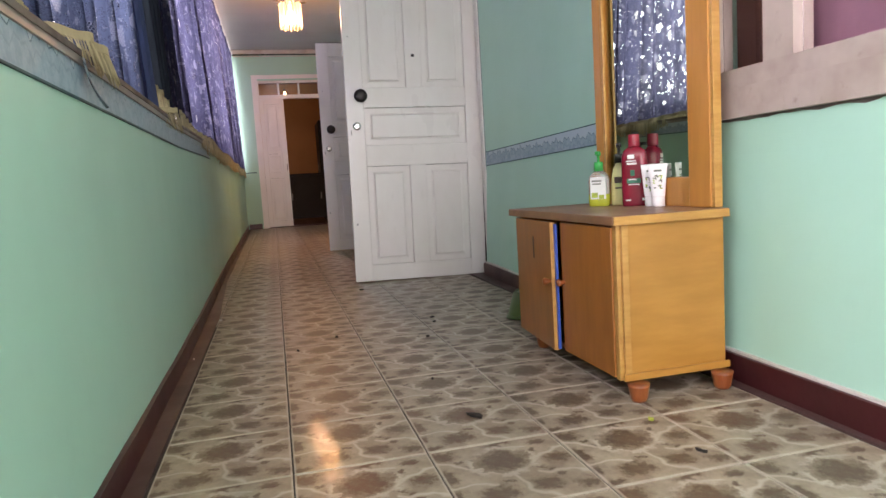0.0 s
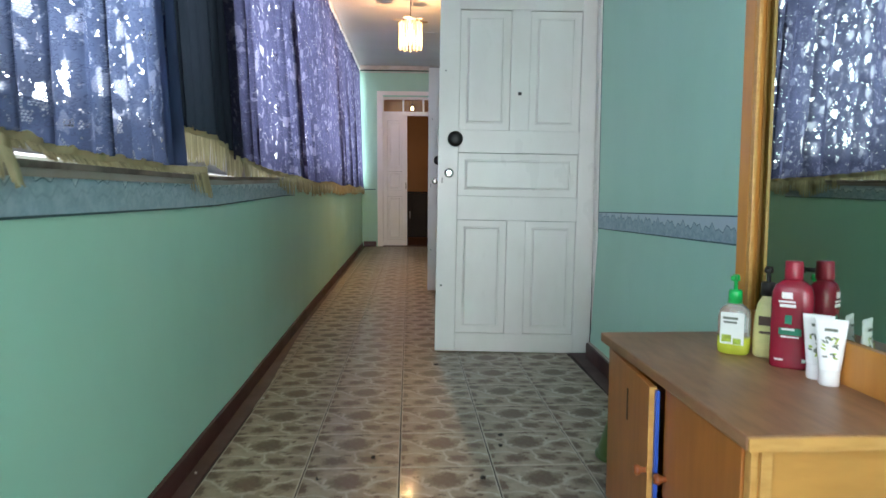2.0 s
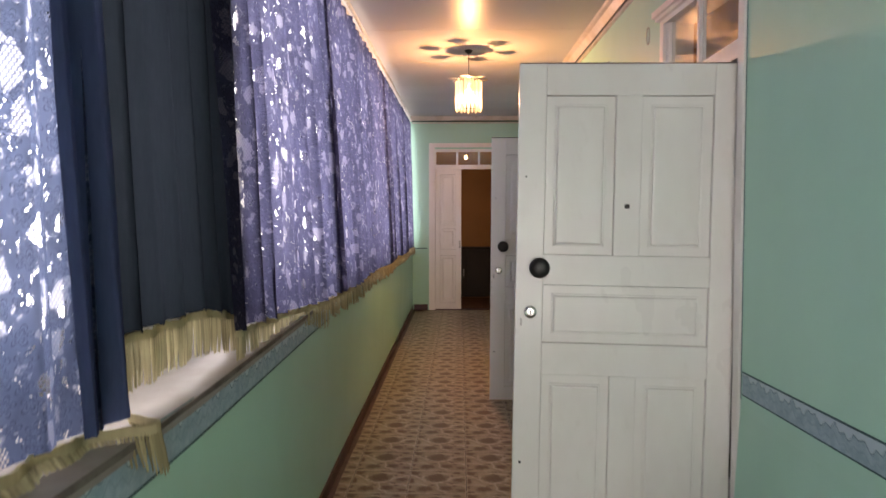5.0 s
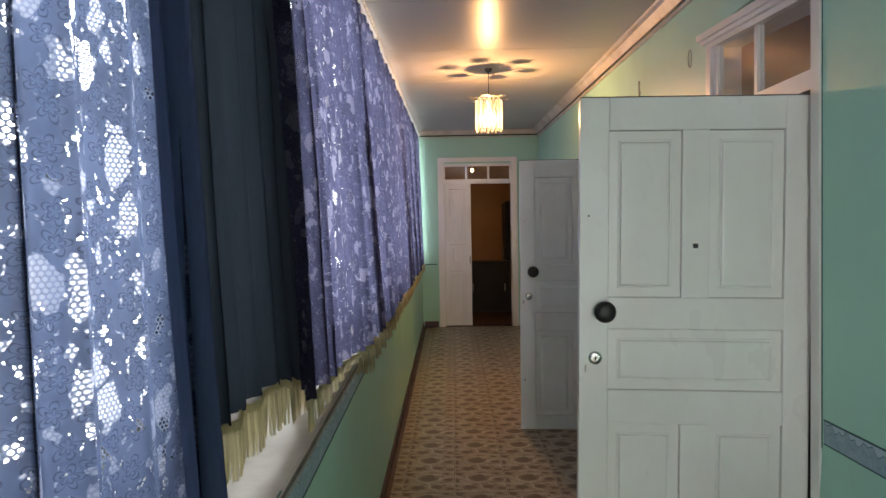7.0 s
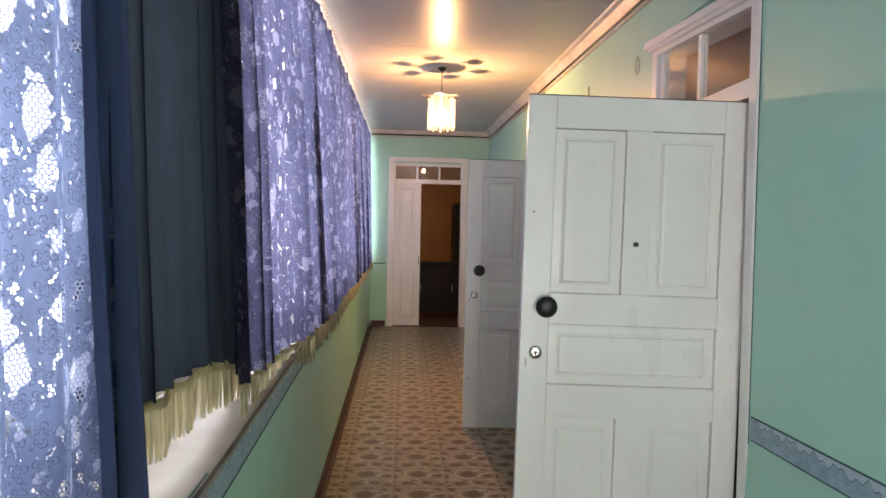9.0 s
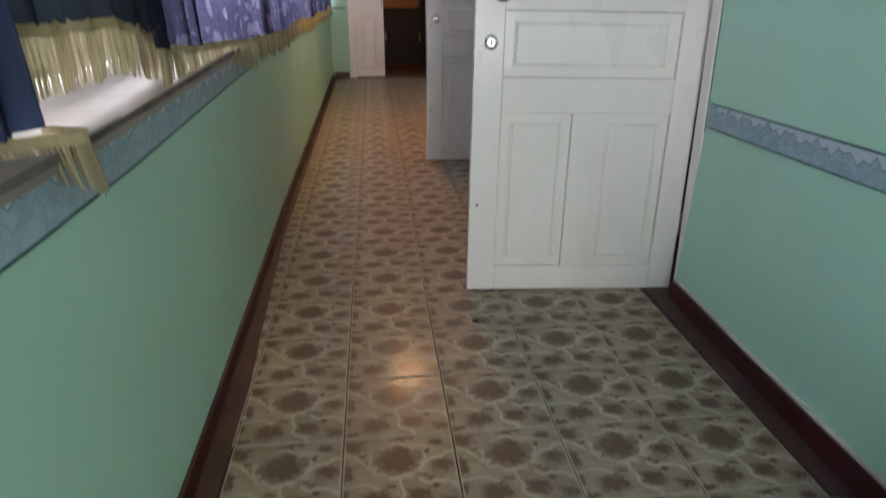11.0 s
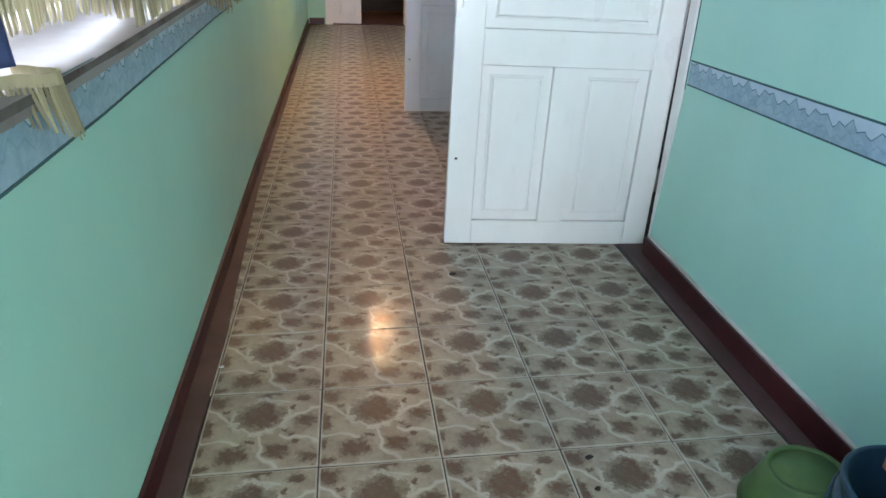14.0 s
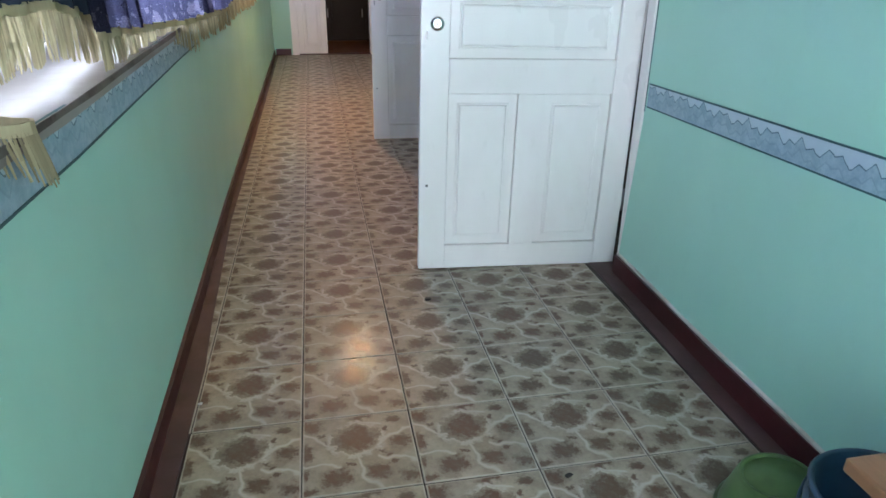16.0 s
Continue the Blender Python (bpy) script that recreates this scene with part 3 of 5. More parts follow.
def border(name, ys, face, centre, label):
    ob = tagged(obj(name, slab(ys, face), BORDER), label, "wallpaper border", kind="structure")
    ob.data.transform(Matrix.Translation((0, 0, -centre)))
    ob.location.z = centre
    for k, grow in (("upper_line", 1), ("lower_line", -1)):
        edge = slab(ys, lambda y: (face(y)[0], face(y)[1] + (0.002 if face(y)[1] < 0.5 else 0), *((face(y)[3], face(y)[3] + 0.006) if grow > 0 else (face(y)[2] - 0.005, face(y)[2])))) if face(0)[1] < 0.5 else \
            slab(ys, lambda y: (face(y)[0] - 0.001, face(y)[1], *((face(y)[3], face(y)[3] + 0.005) if grow > 0 else (face(y)[2] - 0.005, face(y)[2]))))
        edge.transform(Matrix.Translation((0, 0, -centre)))
        part(k, edge, INK, ob, "dark blue-green painted line")
    return ob


border("wallpaper_border_left", span(Y0, 4.72, 14), LB, 0.91, "pale blue paper border with pencilled zigzags under the sill")
RBZ = lambda y: 0.810 - 0.018 * (y - 3.9)
border("wallpaper_border_right", span(1.49, 3.905, 6), lambda y: (xr(y) - 0.003, xr(y) + 0.002, RBZ(y) - 0.086, RBZ(y) - 0.003), 0.77, "pale blue paper border with pencilled zigzags on mint wall")
border("wallpaper_border_right_end", span(5.12, 6.2, 3), lambda y: (xr(y) - 0.003, xr(y) + 0.002, 0.71, 0.79), 0.75, "pale blue paper border with pencilled zigzags on mint wall")
# a torn tongue of the border hangs loose under the sill
bm = bmesh.new()
grid = [[bm.verts.new((xl(1.4) + 0.006 + 0.030 * f * f + 0.010 * math.sin(2.4 * u + 1), 1.365 + 0.055 * u * (1 - 0.35 * f) + 0.045 * f, 0.035 - 0.100 * f)) for u in (0, 0.25, 0.5, 0.75, 1.0)] for f in span(0, 1, 8)]
for a, b in zip(grid, grid[1:]):
    for i in range(4):
        bm.faces.new((a[i], a[i + 1], b[i + 1], b[i]))
bmesh.ops.solidify(bm, geom=bm.faces[:], thickness=0.0012)
part("torn_tongue", bm, BORDER, bpy.data.objects["wallpaper_border_left"], "torn paper tongue hanging loose", True)
# the mint end wall carries a plain line at the same height
structure("wall_far_line", box(-0.465, -0.24, YF - 0.006, YF + 0.002, 0.985, 1.0), INK, "dark line on the mint end wall", "trim")

# baseboards
structure("baseboard_left", slab(span(Y0, YF - 0.02, 60), lambda y: (xl(y) - 0.01, xl(y) + 0.012 + wavy(y, 1), 0, 0.070 + wavy(y, 3))), MAROON, "dark maroon painted wooden skirting board", "baseboard")
structure("baseboard_right", slab(span(Y0, 3.92, 30), lambda y: (xr(y) - 0.055 + wavy(y, 5), xr(y) + 0.01, 0, 0.080 + wavy(y, 7))), MAROON, "dark maroon painted wooden skirting board", "baseboard")
structure("baseboard_caulk", slab(span(Y0, 3.92, 60), lambda y: (xr(y) - 0.046, xr(y) - 0.01, 0.070, 0.0865 + wavy(y, 7) + 0.5 * wavy(y * 5, 41))), WHITE_DIRTY, "thin pale paint line along the skirting", "trim")
structure("baseboard_right_middle", slab(span(5.1, 6.24, 8), lambda y: (xr(y) - 0.024 + wavy(y, 5), xr(y) + 0.01, 0, 0.1)), MAROON, "dark maroon painted wooden skirting board", "baseboard")
structure("baseboard_right_end", slab(span(7.5, YF - 0.02, 16), lambda y: (xr(y) - 0.024 + wavy(y, 5), xr(y) + 0.01, 0, 0.1)), MAROON, "dark maroon painted wooden skirting board", "baseboard")
structure("baseboard_far", box(-0.445, -0.225, YF - 0.022, YF + 0.01, 0, 0.09, 0.004), MAROON, "dark maroon painted wooden skirting board", "baseboard")

# ---- curtains ----
def curtain_mesh(y0, y1, top, hem, xtop, xhem, waves, amp, seed, lean=lambda y, f: 0.0, rows=26, per=11):
    """Hanging cloth between y0 and y1 with gathered folds that open towards the hem."""
    bm = bmesh.new()
    n = int(waves * per)
    grid = []
    for i in range(n + 1):
        u = i / n
        y = y0 + (y1 - y0) * u
        ph = 2 * math.pi * waves * (u + 0.35 / waves * noise.noise((u * waves * 0.6, seed, 0)))
        col = []
        for j in range(rows + 1):
            f = j / rows
            a = amp * (0.75 + 0.35 * f) * (0.85 + 0.9 * noise.noise((u * waves * 0.45, seed + 4, f * 0.7)))
            w = math.sin(ph + 0.5 * noise.noise((u * 7, seed + 9, f * 1.5)))
            s = math.copysign(abs(w) ** 0.8, w)
            x = xtop(y) + (xhem(y) - xtop(y)) * f + a * s + 0.006 * noise.noise((u * waves * 2, f * 3, seed))
            dy = 0.6 * a * math.sin(2 * ph + 0.6) + lean(y, f)
            z = top(y) - 0.022 + (hem(y) - top(y) + 0.022) * f
            col.append(bm.verts.new((x, y + dy, z)))
        grid.append(col)
    for a, b in zip(grid, grid[1:]):
        for j in range(rows):
            bm.faces.new((a[j], b[j], b[j + 1], a[j + 1]))
    return bm


def fringe_mesh(y0, y1, hem, x_of, length, seed, step=0.006, lift=0.0):
    """A woven head band with hanging twisted threads."""
    rnd = random.Random(seed)
    bm = bmesh.new()
    n = max(4, int((y1 - y0) / 0.009))
    prev = None
    for i in range(n + 1):
        y = y0 + (y1 - y0) * i / n
        x, z = x_of(y), hem(y)
        q = 0.008 * noise.noise((y * 40, seed, 7))
        cur = [bm.verts.new(p) for p in ((x - 0.003, y, z + 0.004 + q), (x + 0.003, y, z + 0.004 + q), (x + 0.004, y, z - 0.016 + q), (x - 0.002, y, z - 0.016 + q))]
        if prev:
            for k in range(4):
                bm.faces.new((prev[k], prev[(k + 1) % 4], cur[(k + 1) % 4], cur[k]))
        prev = cur
    for i in range(int((y1 - y0) / step)):
        y = y0 + (i + 0.5) * step
        clump = noise.noise((y * 16, seed, 2))
        l = length(y) * (0.9 + 0.1 * rnd.random() + 0.07 * clump)
        x, z = x_of(y), hem(y) - 0.012
        sy = 0.006 * clump + rnd.uniform(-0.004, 0.004)
        out = rnd.uniform(-0.004, 0.007) + lift
        w = 0.0034
        a = [bm.verts.new((x, y - w, z)), bm.verts.new((x + 0.002, y + w, z))]
        b = [bm.verts.new((x + 0.5 * out, y + 0.6 * sy - w, z - l * 0.55)), bm.verts.new((x + 0.5 * out + 0.003, y + 0.6 * sy + w, z - l * 0.55))]
        c = [bm.verts.new((x + out, y + sy - 0.6 * w, z - l)), bm.verts.new((x + out + 0.001, y + sy + 0.6 * w, z - l))]
        bm.faces.new((a[0], a[1], b[1], b[0]))
        bm.faces.new((b[0], b[1], c[1], c[0]))
    return bm


RAIL = lambda y: ceil_z(y) - 0.10
def near_hem(y):
    return 1.010 + 0.010 * math.sin(5 * y) + 0.016 * noise.noise((y * 6, 3, 1)) - 0.028 * max(0, y - 2.2) / 0.46


near = tagged(obj("lace_curtain", curtain_mesh(0.62, 2.60, RAIL, near_hem, lambda y: -0.495, lambda y: -0.452, 14.5, 0.026, 11, lambda y, f: 0.04 * f * max(0, y - 2.0) - 0.02 * max(0, y - 2.0)), LACE, smooth=True),
              "blue lace curtain with pale net patches, hung over the sill", "curtain", "lace curtains")
fold = curtain_mesh(2.46, 2.66, RAIL, lambda y: 0.995, lambda y: -0.478, lambda y: -0.420, 1.7, 0.022, 15, lambda y, f: -0.03 + 0.075 * f)
part("plain_edge", fold, PLAIN_BLUE, near, "plain navy edge fold of the curtain", True)
tail = lambda y, c: math.exp(-((y - c) / 0.055) ** 2)
drape = lambda y: max(math.exp(-((y - 1.50) / 0.13) ** 4), 0.45 * min(1.0, max(0.0, (1.30 - y) / 0.1))) * (0.85 + 0.4 * noise.noise((y * 9, 2, 8)))
part("fringe", fringe_mesh(0.64, 2.72, lambda y: near_hem(y) - 0.026 * drape(y), lambda y: -0.444 + 0.090 * min(1.0, 1.3 * drape(y)) + 0.008 * math.sin(46 * y) + 0.100 * tail(y, 2.63), lambda y: 0.024 + 0.060 * drape(y) + 0.070 * tail(y, 2.63), 3, 0.0035, 0.014), GOLD, near, "gold thread fringe along the hem")["kind"] = "stuff"

dark_hem = lambda y: 1.14 - 0.09 * max(0, min(y, 3.7) - 3.2) / 0.5
velvet = tagged(obj("dark_curtain", curtain_mesh(2.56, 3.51, RAIL, dark_hem, lambda y: -0.540, lambda y: -0.482, 8, 0.030, 21), DARK, smooth=True),
                "dark teal velvet curtain with a gold fringe", "curtain")
part("fringe", fringe_mesh(2.58, 3.50, dark_hem, lambda y: -0.466 + 0.009 * math.sin(40 * y), lambda y: 0.115, 5, 0.0045), GOLD, velvet, "gold thread fringe along the hem")["kind"] = "stuff"


def far_hem(y):
    return 1.07 - 0.065 * min(1, max(0, (y - 3.5) / 0.9)) + 0.012 * math.sin(3.1 * y) + 0.02 * max(0, y - 8) / 4


def far_x(y):
    return -0.425 + 0.055 * min(1, max(0, (y - 4.0) / 0.5)) + xl(y) - xl(4.5)


for a, b, w, mat, seed in ((3.29, 5.0, 9, LACE_MID, 31), (4.95, 7.9, 16, LACE_FAR, 37), (7.85, 11.76, 22, LACE_FAR, 43)):
    lace = tagged(obj("lace_curtain", curtain_mesh(a, b, RAIL, far_hem, lambda y: -0.495, lambda y: far_x(y) - 0.012, w, 0.027, seed, per=9), mat, smooth=True),
                  "blue-violet lace curtain hanging in close folds", "curtain", "lace curtains")
    part("fringe", fringe_mesh(a, b, far_hem, lambda y: far_x(y) + 0.008 * math.sin(44 * y), lambda y: 0.070 + 0.03 * math.sin(9 * y) ** 2 + 0.03 * tail(y, 4.45), seed, 0.006), GOLD, lace, "gold thread fringe along the hem")["kind"] = "stuff"

rail = thing("curtain_rail", Matrix.Identity(4), "white curtain wire with small beads under the cornice", "curtain rail")
bm = sweep([(-0.492, p, RAIL(p) + 0.012) for p in span(Y0, YF - 0.02, 12)], 0.008)
part("rail", bm, WHITE_PL, rail)
bm = bmesh.new()
for i in range(170):
    y = Y0 + 0.1 + i * 0.079
    if y < YF - 0.05:
        lathe([(0, -0.008), (0.009, 0), (0, 0.008)], 6, bm, (-0.475, y, RAIL(y) + 0.006))
part("bead_row", bm, WHITE_PL, rail)["kind"] = "stuff"

# ---- windows behind the curtains ----
def window_unit(index, y0, y1):
    base, top = 1.006, ceil_z(y0) - 0.104
    low = base + 0.15
    ob = thing("window_%d" % index, pose(0, 0, 0), "white wooden window behind lace curtains", "window", "windows of the gallery", "structure")
    bm = bmesh.new()
    for a, b in ((y0, y0 + 0.07), (y1 - 0.07, y1)):
        box(-0.74, -0.66, a, b, base, top, 0.004, bm)
    box(-0.74, -0.66, y0 + 0.07, y1 - 0.07, base, low, 0.004, bm)
    box(-0.74, -0.66, y0 + 0.07, y1 - 0.07, top - 0.08, top, 0.004, bm)
    part("window_frame", bm, WHITE, ob)
    ym = (y0 + y1) / 2
    part("muntin", box(-0.725, -0.675, ym - 0.025, ym + 0.025, low, top - 0.08, 0.004), WHITE, ob)
    for k, (a, b) in enumerate(((y0 + 0.07, ym - 0.025), (ym + 0.025, y1 - 0.07))):
        part("muntin", box(-0.72, -0.68, a, b, 2.14, 2.18, 0.004), WHITE, ob)
        for lo, hi in ((low, 2.14), (2.18, top - 0.08)):
            p = part("pane", box(-0.703, -0.699, a + 0.001, b - 0.001, lo + 0.001, hi - 0.001), PANE, ob)
            p.visible_shadow = False


WN = 8
for i in range(WN):
    window_unit(i + 1, Y0 + i * (YF - Y0) / WN + 0.001, Y0 + (i + 1) * (YF - Y0) / WN - 0.001)


# ---- doors ----
def panel(bm, x0, x1, z0, z1, t):
    """A raised and fielded panel in an open joint: groove darkest along its top, flat margin, moulded step, field; on
    both faces.
    """
    for s in (1, -1):
        y = s * t
        outer = [(x0, z0), (x1, z0), (x1, z1), (x0, z1)]
        rings = []
        for inset, depth in ((0, 0.0), (0.0004, -0.0165), (0.0026, -0.0165), (0.0032, -0.0105), (0.037, -0.0095), (0.040, -0.0065), (0.0445, -0.0075), (0.050, -0.0005), (0.056, 0.0005)):
            rings.append([bm.verts.new((px + (inset if px == x0 else -inset), y + s * depth, pz + (inset if pz == z0 else -inset))) for px, pz in outer])
        for k, (a, b) in enumerate(zip(rings, rings[1:])):
            for i in range(4):
                j = (i + 1) % 4
                f = (a[i], a[j], b[j], b[i])
                face = bm.faces.new(f if s < 0 else f[::-1])
                # groove floor: dark colour along the top, dull white on the other sides
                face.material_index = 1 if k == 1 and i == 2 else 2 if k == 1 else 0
        bm.faces.new(rings[-1] if s < 0 else rings[-1][::-1])
    return bm


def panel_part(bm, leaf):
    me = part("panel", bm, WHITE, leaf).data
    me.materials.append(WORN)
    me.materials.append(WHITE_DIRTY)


def door_leaf(name, m, label, keep_peep=True):
    """Five-panel door; its own x runs from the lock edge to the hinge edge, its face looks along -y."""
    W, H, T = 0.885, 2.035, 0.021
    ob = thing(name, m, label, "door", "panelled doors of the gallery", "structure")
    xs = (0.112, 0.395, 0.50, 0.785)
    zs = (0.105, 0.752, 0.885, 1.128, 1.252, 1.908)
    bm = box(0, xs[0], -T, T, 0, H, 0.003)
    part("stile", bm, WHITE, ob)
    part("stile", box(xs[3], W, -T, T, 0, H, 0.003), WHITE, ob)
    for a, b in ((0, zs[0]), (zs[1], zs[2]), (zs[3], zs[4]), (zs[5], H)):
        part("rail", box(xs[0] + 0.0004, xs[3] - 0.0004, -T + 0.0006, T - 0.0006, a, b, 0.0025), WHITE, ob)
    for a, b in ((zs[0], zs[1]), (zs[4], zs[5])):
        part("mullion", box(xs[1], xs[2], -T + 0.0008, T - 0.0008, a + 0.0004, b - 0.0004, 0.0025), WHITE, ob)
    t = T - 0.003
    for x0, x1, z0, z1 in ((xs[0], xs[1], zs[0], zs[1]), (xs[2], xs[3], zs[0], zs[1]), (xs[0], xs[3], zs[2], zs[3]), (xs[0], xs[1], zs[4], zs[5]), (xs[2], xs[3], zs[4], zs[5])):
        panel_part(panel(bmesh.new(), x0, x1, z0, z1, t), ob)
    part("top_edge", box(0.002, W - 0.002, -T + 0.001, T - 0.001, H + 0.0005, H + 0.004), WORN, ob, "dusty dark top edge")
    # dark strip stands in for the shade in the gap between leaf and jamb
    part("hinge_edge", box(W + 0.0005, W + 0.016, -T + 0.002, T - 0.002, 0.004, H - 0.002), GROUT, ob, "dark strip in place of the shaded gap at the hinge side")
    turn = Matrix.Rotation(radians(90), 4, "X")
    for s in (1, -1):
        bm = lathe([(0, 0.062), (0.022, 0.061), (0.038, 0.054), (0.0425, 0.043), (0.040, 0.03), (0.026, 0.018), (0.014, 0.012), (0.014, 0.004), (0.027, 0.003), (0.027, 0)], 28)
        bm.transform(Matrix.Translation((0.094, -s * T, 1.199)) @ (turn if s > 0 else turn.inverted()))
        part("door_knob", bm, BLACK, ob, "round black knob", True)
        bm = lathe([(0, 0.006), (0.012, 0.007), (0.022, 0.006), (0.026, 0.003), (0.027, 0)], 24)
        bm.transform(Matrix.Translation((0.063, -s * T, 1.012)) @ (turn if s > 0 else turn.inverted()))
        lock = part("lock_plate", bm, CHROME, ob, "round chrome lock plate", True)
        for w, h in ((0.004, 0.022), (0.018, 0.003)):
            part("keyhole", box(0.063 - w / 2, 0.063 + w / 2, -s * T - 0.0078 if s > 0 else T + 0.006, -s * T - 0.006 if s > 0 else T + 0.0078, 1.012 - h / 2, 1.012 + h / 2), BLACK, lock)
        part("latch_mark", box(0.022, 0.028, min(-s * T, -s * (T + 0.0015)), max(-s * T, -s * (T + 0.0015)), 0.955, 0.985), STEEL, ob)
        part("bolt_hole", box(0.026, 0.036, min(-s * T, -s * (T + 0.0015)), max(-s * T, -s * (T + 0.0015)), 0.373, 0.382), BLACK, ob)
        part("nail_hole", box(0.032, 0.038, min(-s * T, -s * (T + 0.0015)), max(-s * T, -s * (T + 0.0015)), 1.570, 1.577), BLACK, ob)
    if keep_peep:
        part("peephole", box(0.437, 0.457, -T - 0.003, T + 0.002, 1.447, 1.465, 0.002), BLACK, ob, "small dark peephole")
    for z in (0.30, 1.70):
        h = part("hinge", rod((W + 0.006, -T - 0.004, z - 0.05), (W + 0.006, -T - 0.004, z + 0.05), 0.007, 10), STEEL, ob, "painted steel hinge", True)
        part("hinge_leaf", box(W - 0.03, W + 0.004, -T - 0.0022, -T, z - 0.045, z + 0.045, 0.0008), WHITE, h)
    return ob


door_leaf("door_1", pose(0.488, 4.085, 0.012, 0, 0.9, -3.0), "white panelled wooden door standing wide open, black knob")
door_leaf("door_2", pose(0.512, 6.435, 0.015, 0, 0.3, -2.2), "white panelled wooden door standing open further down the corridor")


def door_frame(index, y0, y1, za, zb, label):
    """Casing and glazed transom in the right-hand wall; za and zb are its top at the near and far end."""
    ob = thing("door_frame_%d" % index, pose(0, 0, 0), label, "door frame", "", "structure")
    top = lambda y: za + (zb - za) * (y - y0) / (y1 - y0)
    x = xr(4.2)
    part("edge_crack", slab((y0 - 0.005, y0 + 0.0005), lambda y: (xr(y) - 0.0015, xr(y) + 0.002, 0.70, top(y) + 0.02)), INK, ob, "thin dark crack beside the frame")
    part("jamb", slab((y0 + 0.001, y0 + 0.058), lambda y: (x - 0.012, x + 0.155, 0, top(y))), WHITE, ob)
    part("jamb", slab((y1 - 0.06, y1 - 0.001), lambda y: (x - 0.012, x + 0.155, 0, top(y))), WHITE, ob)
    part("head", slab((y0 + 0.058, y1 - 0.06), lambda y: (x - 0.012, x + 0.155, top(y) - 0.075, top(y))), WHITE, ob)
    part("transom_bar", slab((y0 + 0.058, y1 - 0.06), lambda y: (x - 0.008, x + 0.15, 2.05, 2.125)), WHITE, ob)
    bm = slab((y0 - 0.012, y1 + 0.03), lambda y: (x - 0.05, x - 0.013, top(y) - 0.03, top(y) + 0.004))
    slab((y0 - 0.004, y1 + 0.015), lambda y: (x - 0.034, x - 0.0135, top(y) - 0.05, top(y) - 0.031), bm)
    part("cap_moulding", bm, WHITE, ob)
    sash = part("transom_sash", slab((y0 + 0.06, y0 + 0.085), lambda y: (x + 0.004, x + 0.04, 2.127, top(y) - 0.077)), WHITE, ob)
    ym = (y0 + y1) / 2
    for a, b in ((y1 - 0.115, y1 - 0.062), (ym - 0.014, ym + 0.014)):
        part("muntin", slab((a, b), lambda y: (x + 0.004, x + 0.04, 2.127, top(y) - 0.077)), WHITE, sash)
    for a, b in ((y0 + 0.086, ym - 0.015), (ym + 0.015, y1 - 0.116)):
        part("pane", slab((a, b), lambda y: (x + 0.02, x + 0.024, 2.128, top(y) - 0.079)), PANE, sash).visible_shadow = False
    return ob


door_frame(1, 3.925, 5.0, 2.475, 2.545, "white door frame with a two-pane transom window")
door_frame(2, 6.32, 7.40, 2.44, 2.47, "white door frame with a two-pane transom window")
# side rooms behind the open doors, brown and dim
for k, (a, b) in enumerate(((3.7, 5.5), (6.0, 7.9))):
    bm = bmesh.new()
    box(3.2, 3.3, a, b, 0, 3.1, 0, bm)
    box(1.56, 3.2, a - 0.1, a, 0, 3.1, 0, bm)
    box(1.56, 3.2, b, b + 0.1, 0, 3.1, 0, bm)
    box(1.56, 3.2, a, b, 3.1, 3.2, 0, bm)
    structure("wall_side_room_%d" % (k + 1), bm, OCHRE, "ochre wall of a dim side room")
    structure("floor_side_room_%d" % (k + 1), box(1.5, 3.2, a, b, -0.06, 0.002), BOARD, "brown painted floor of a dim side room", "floor")

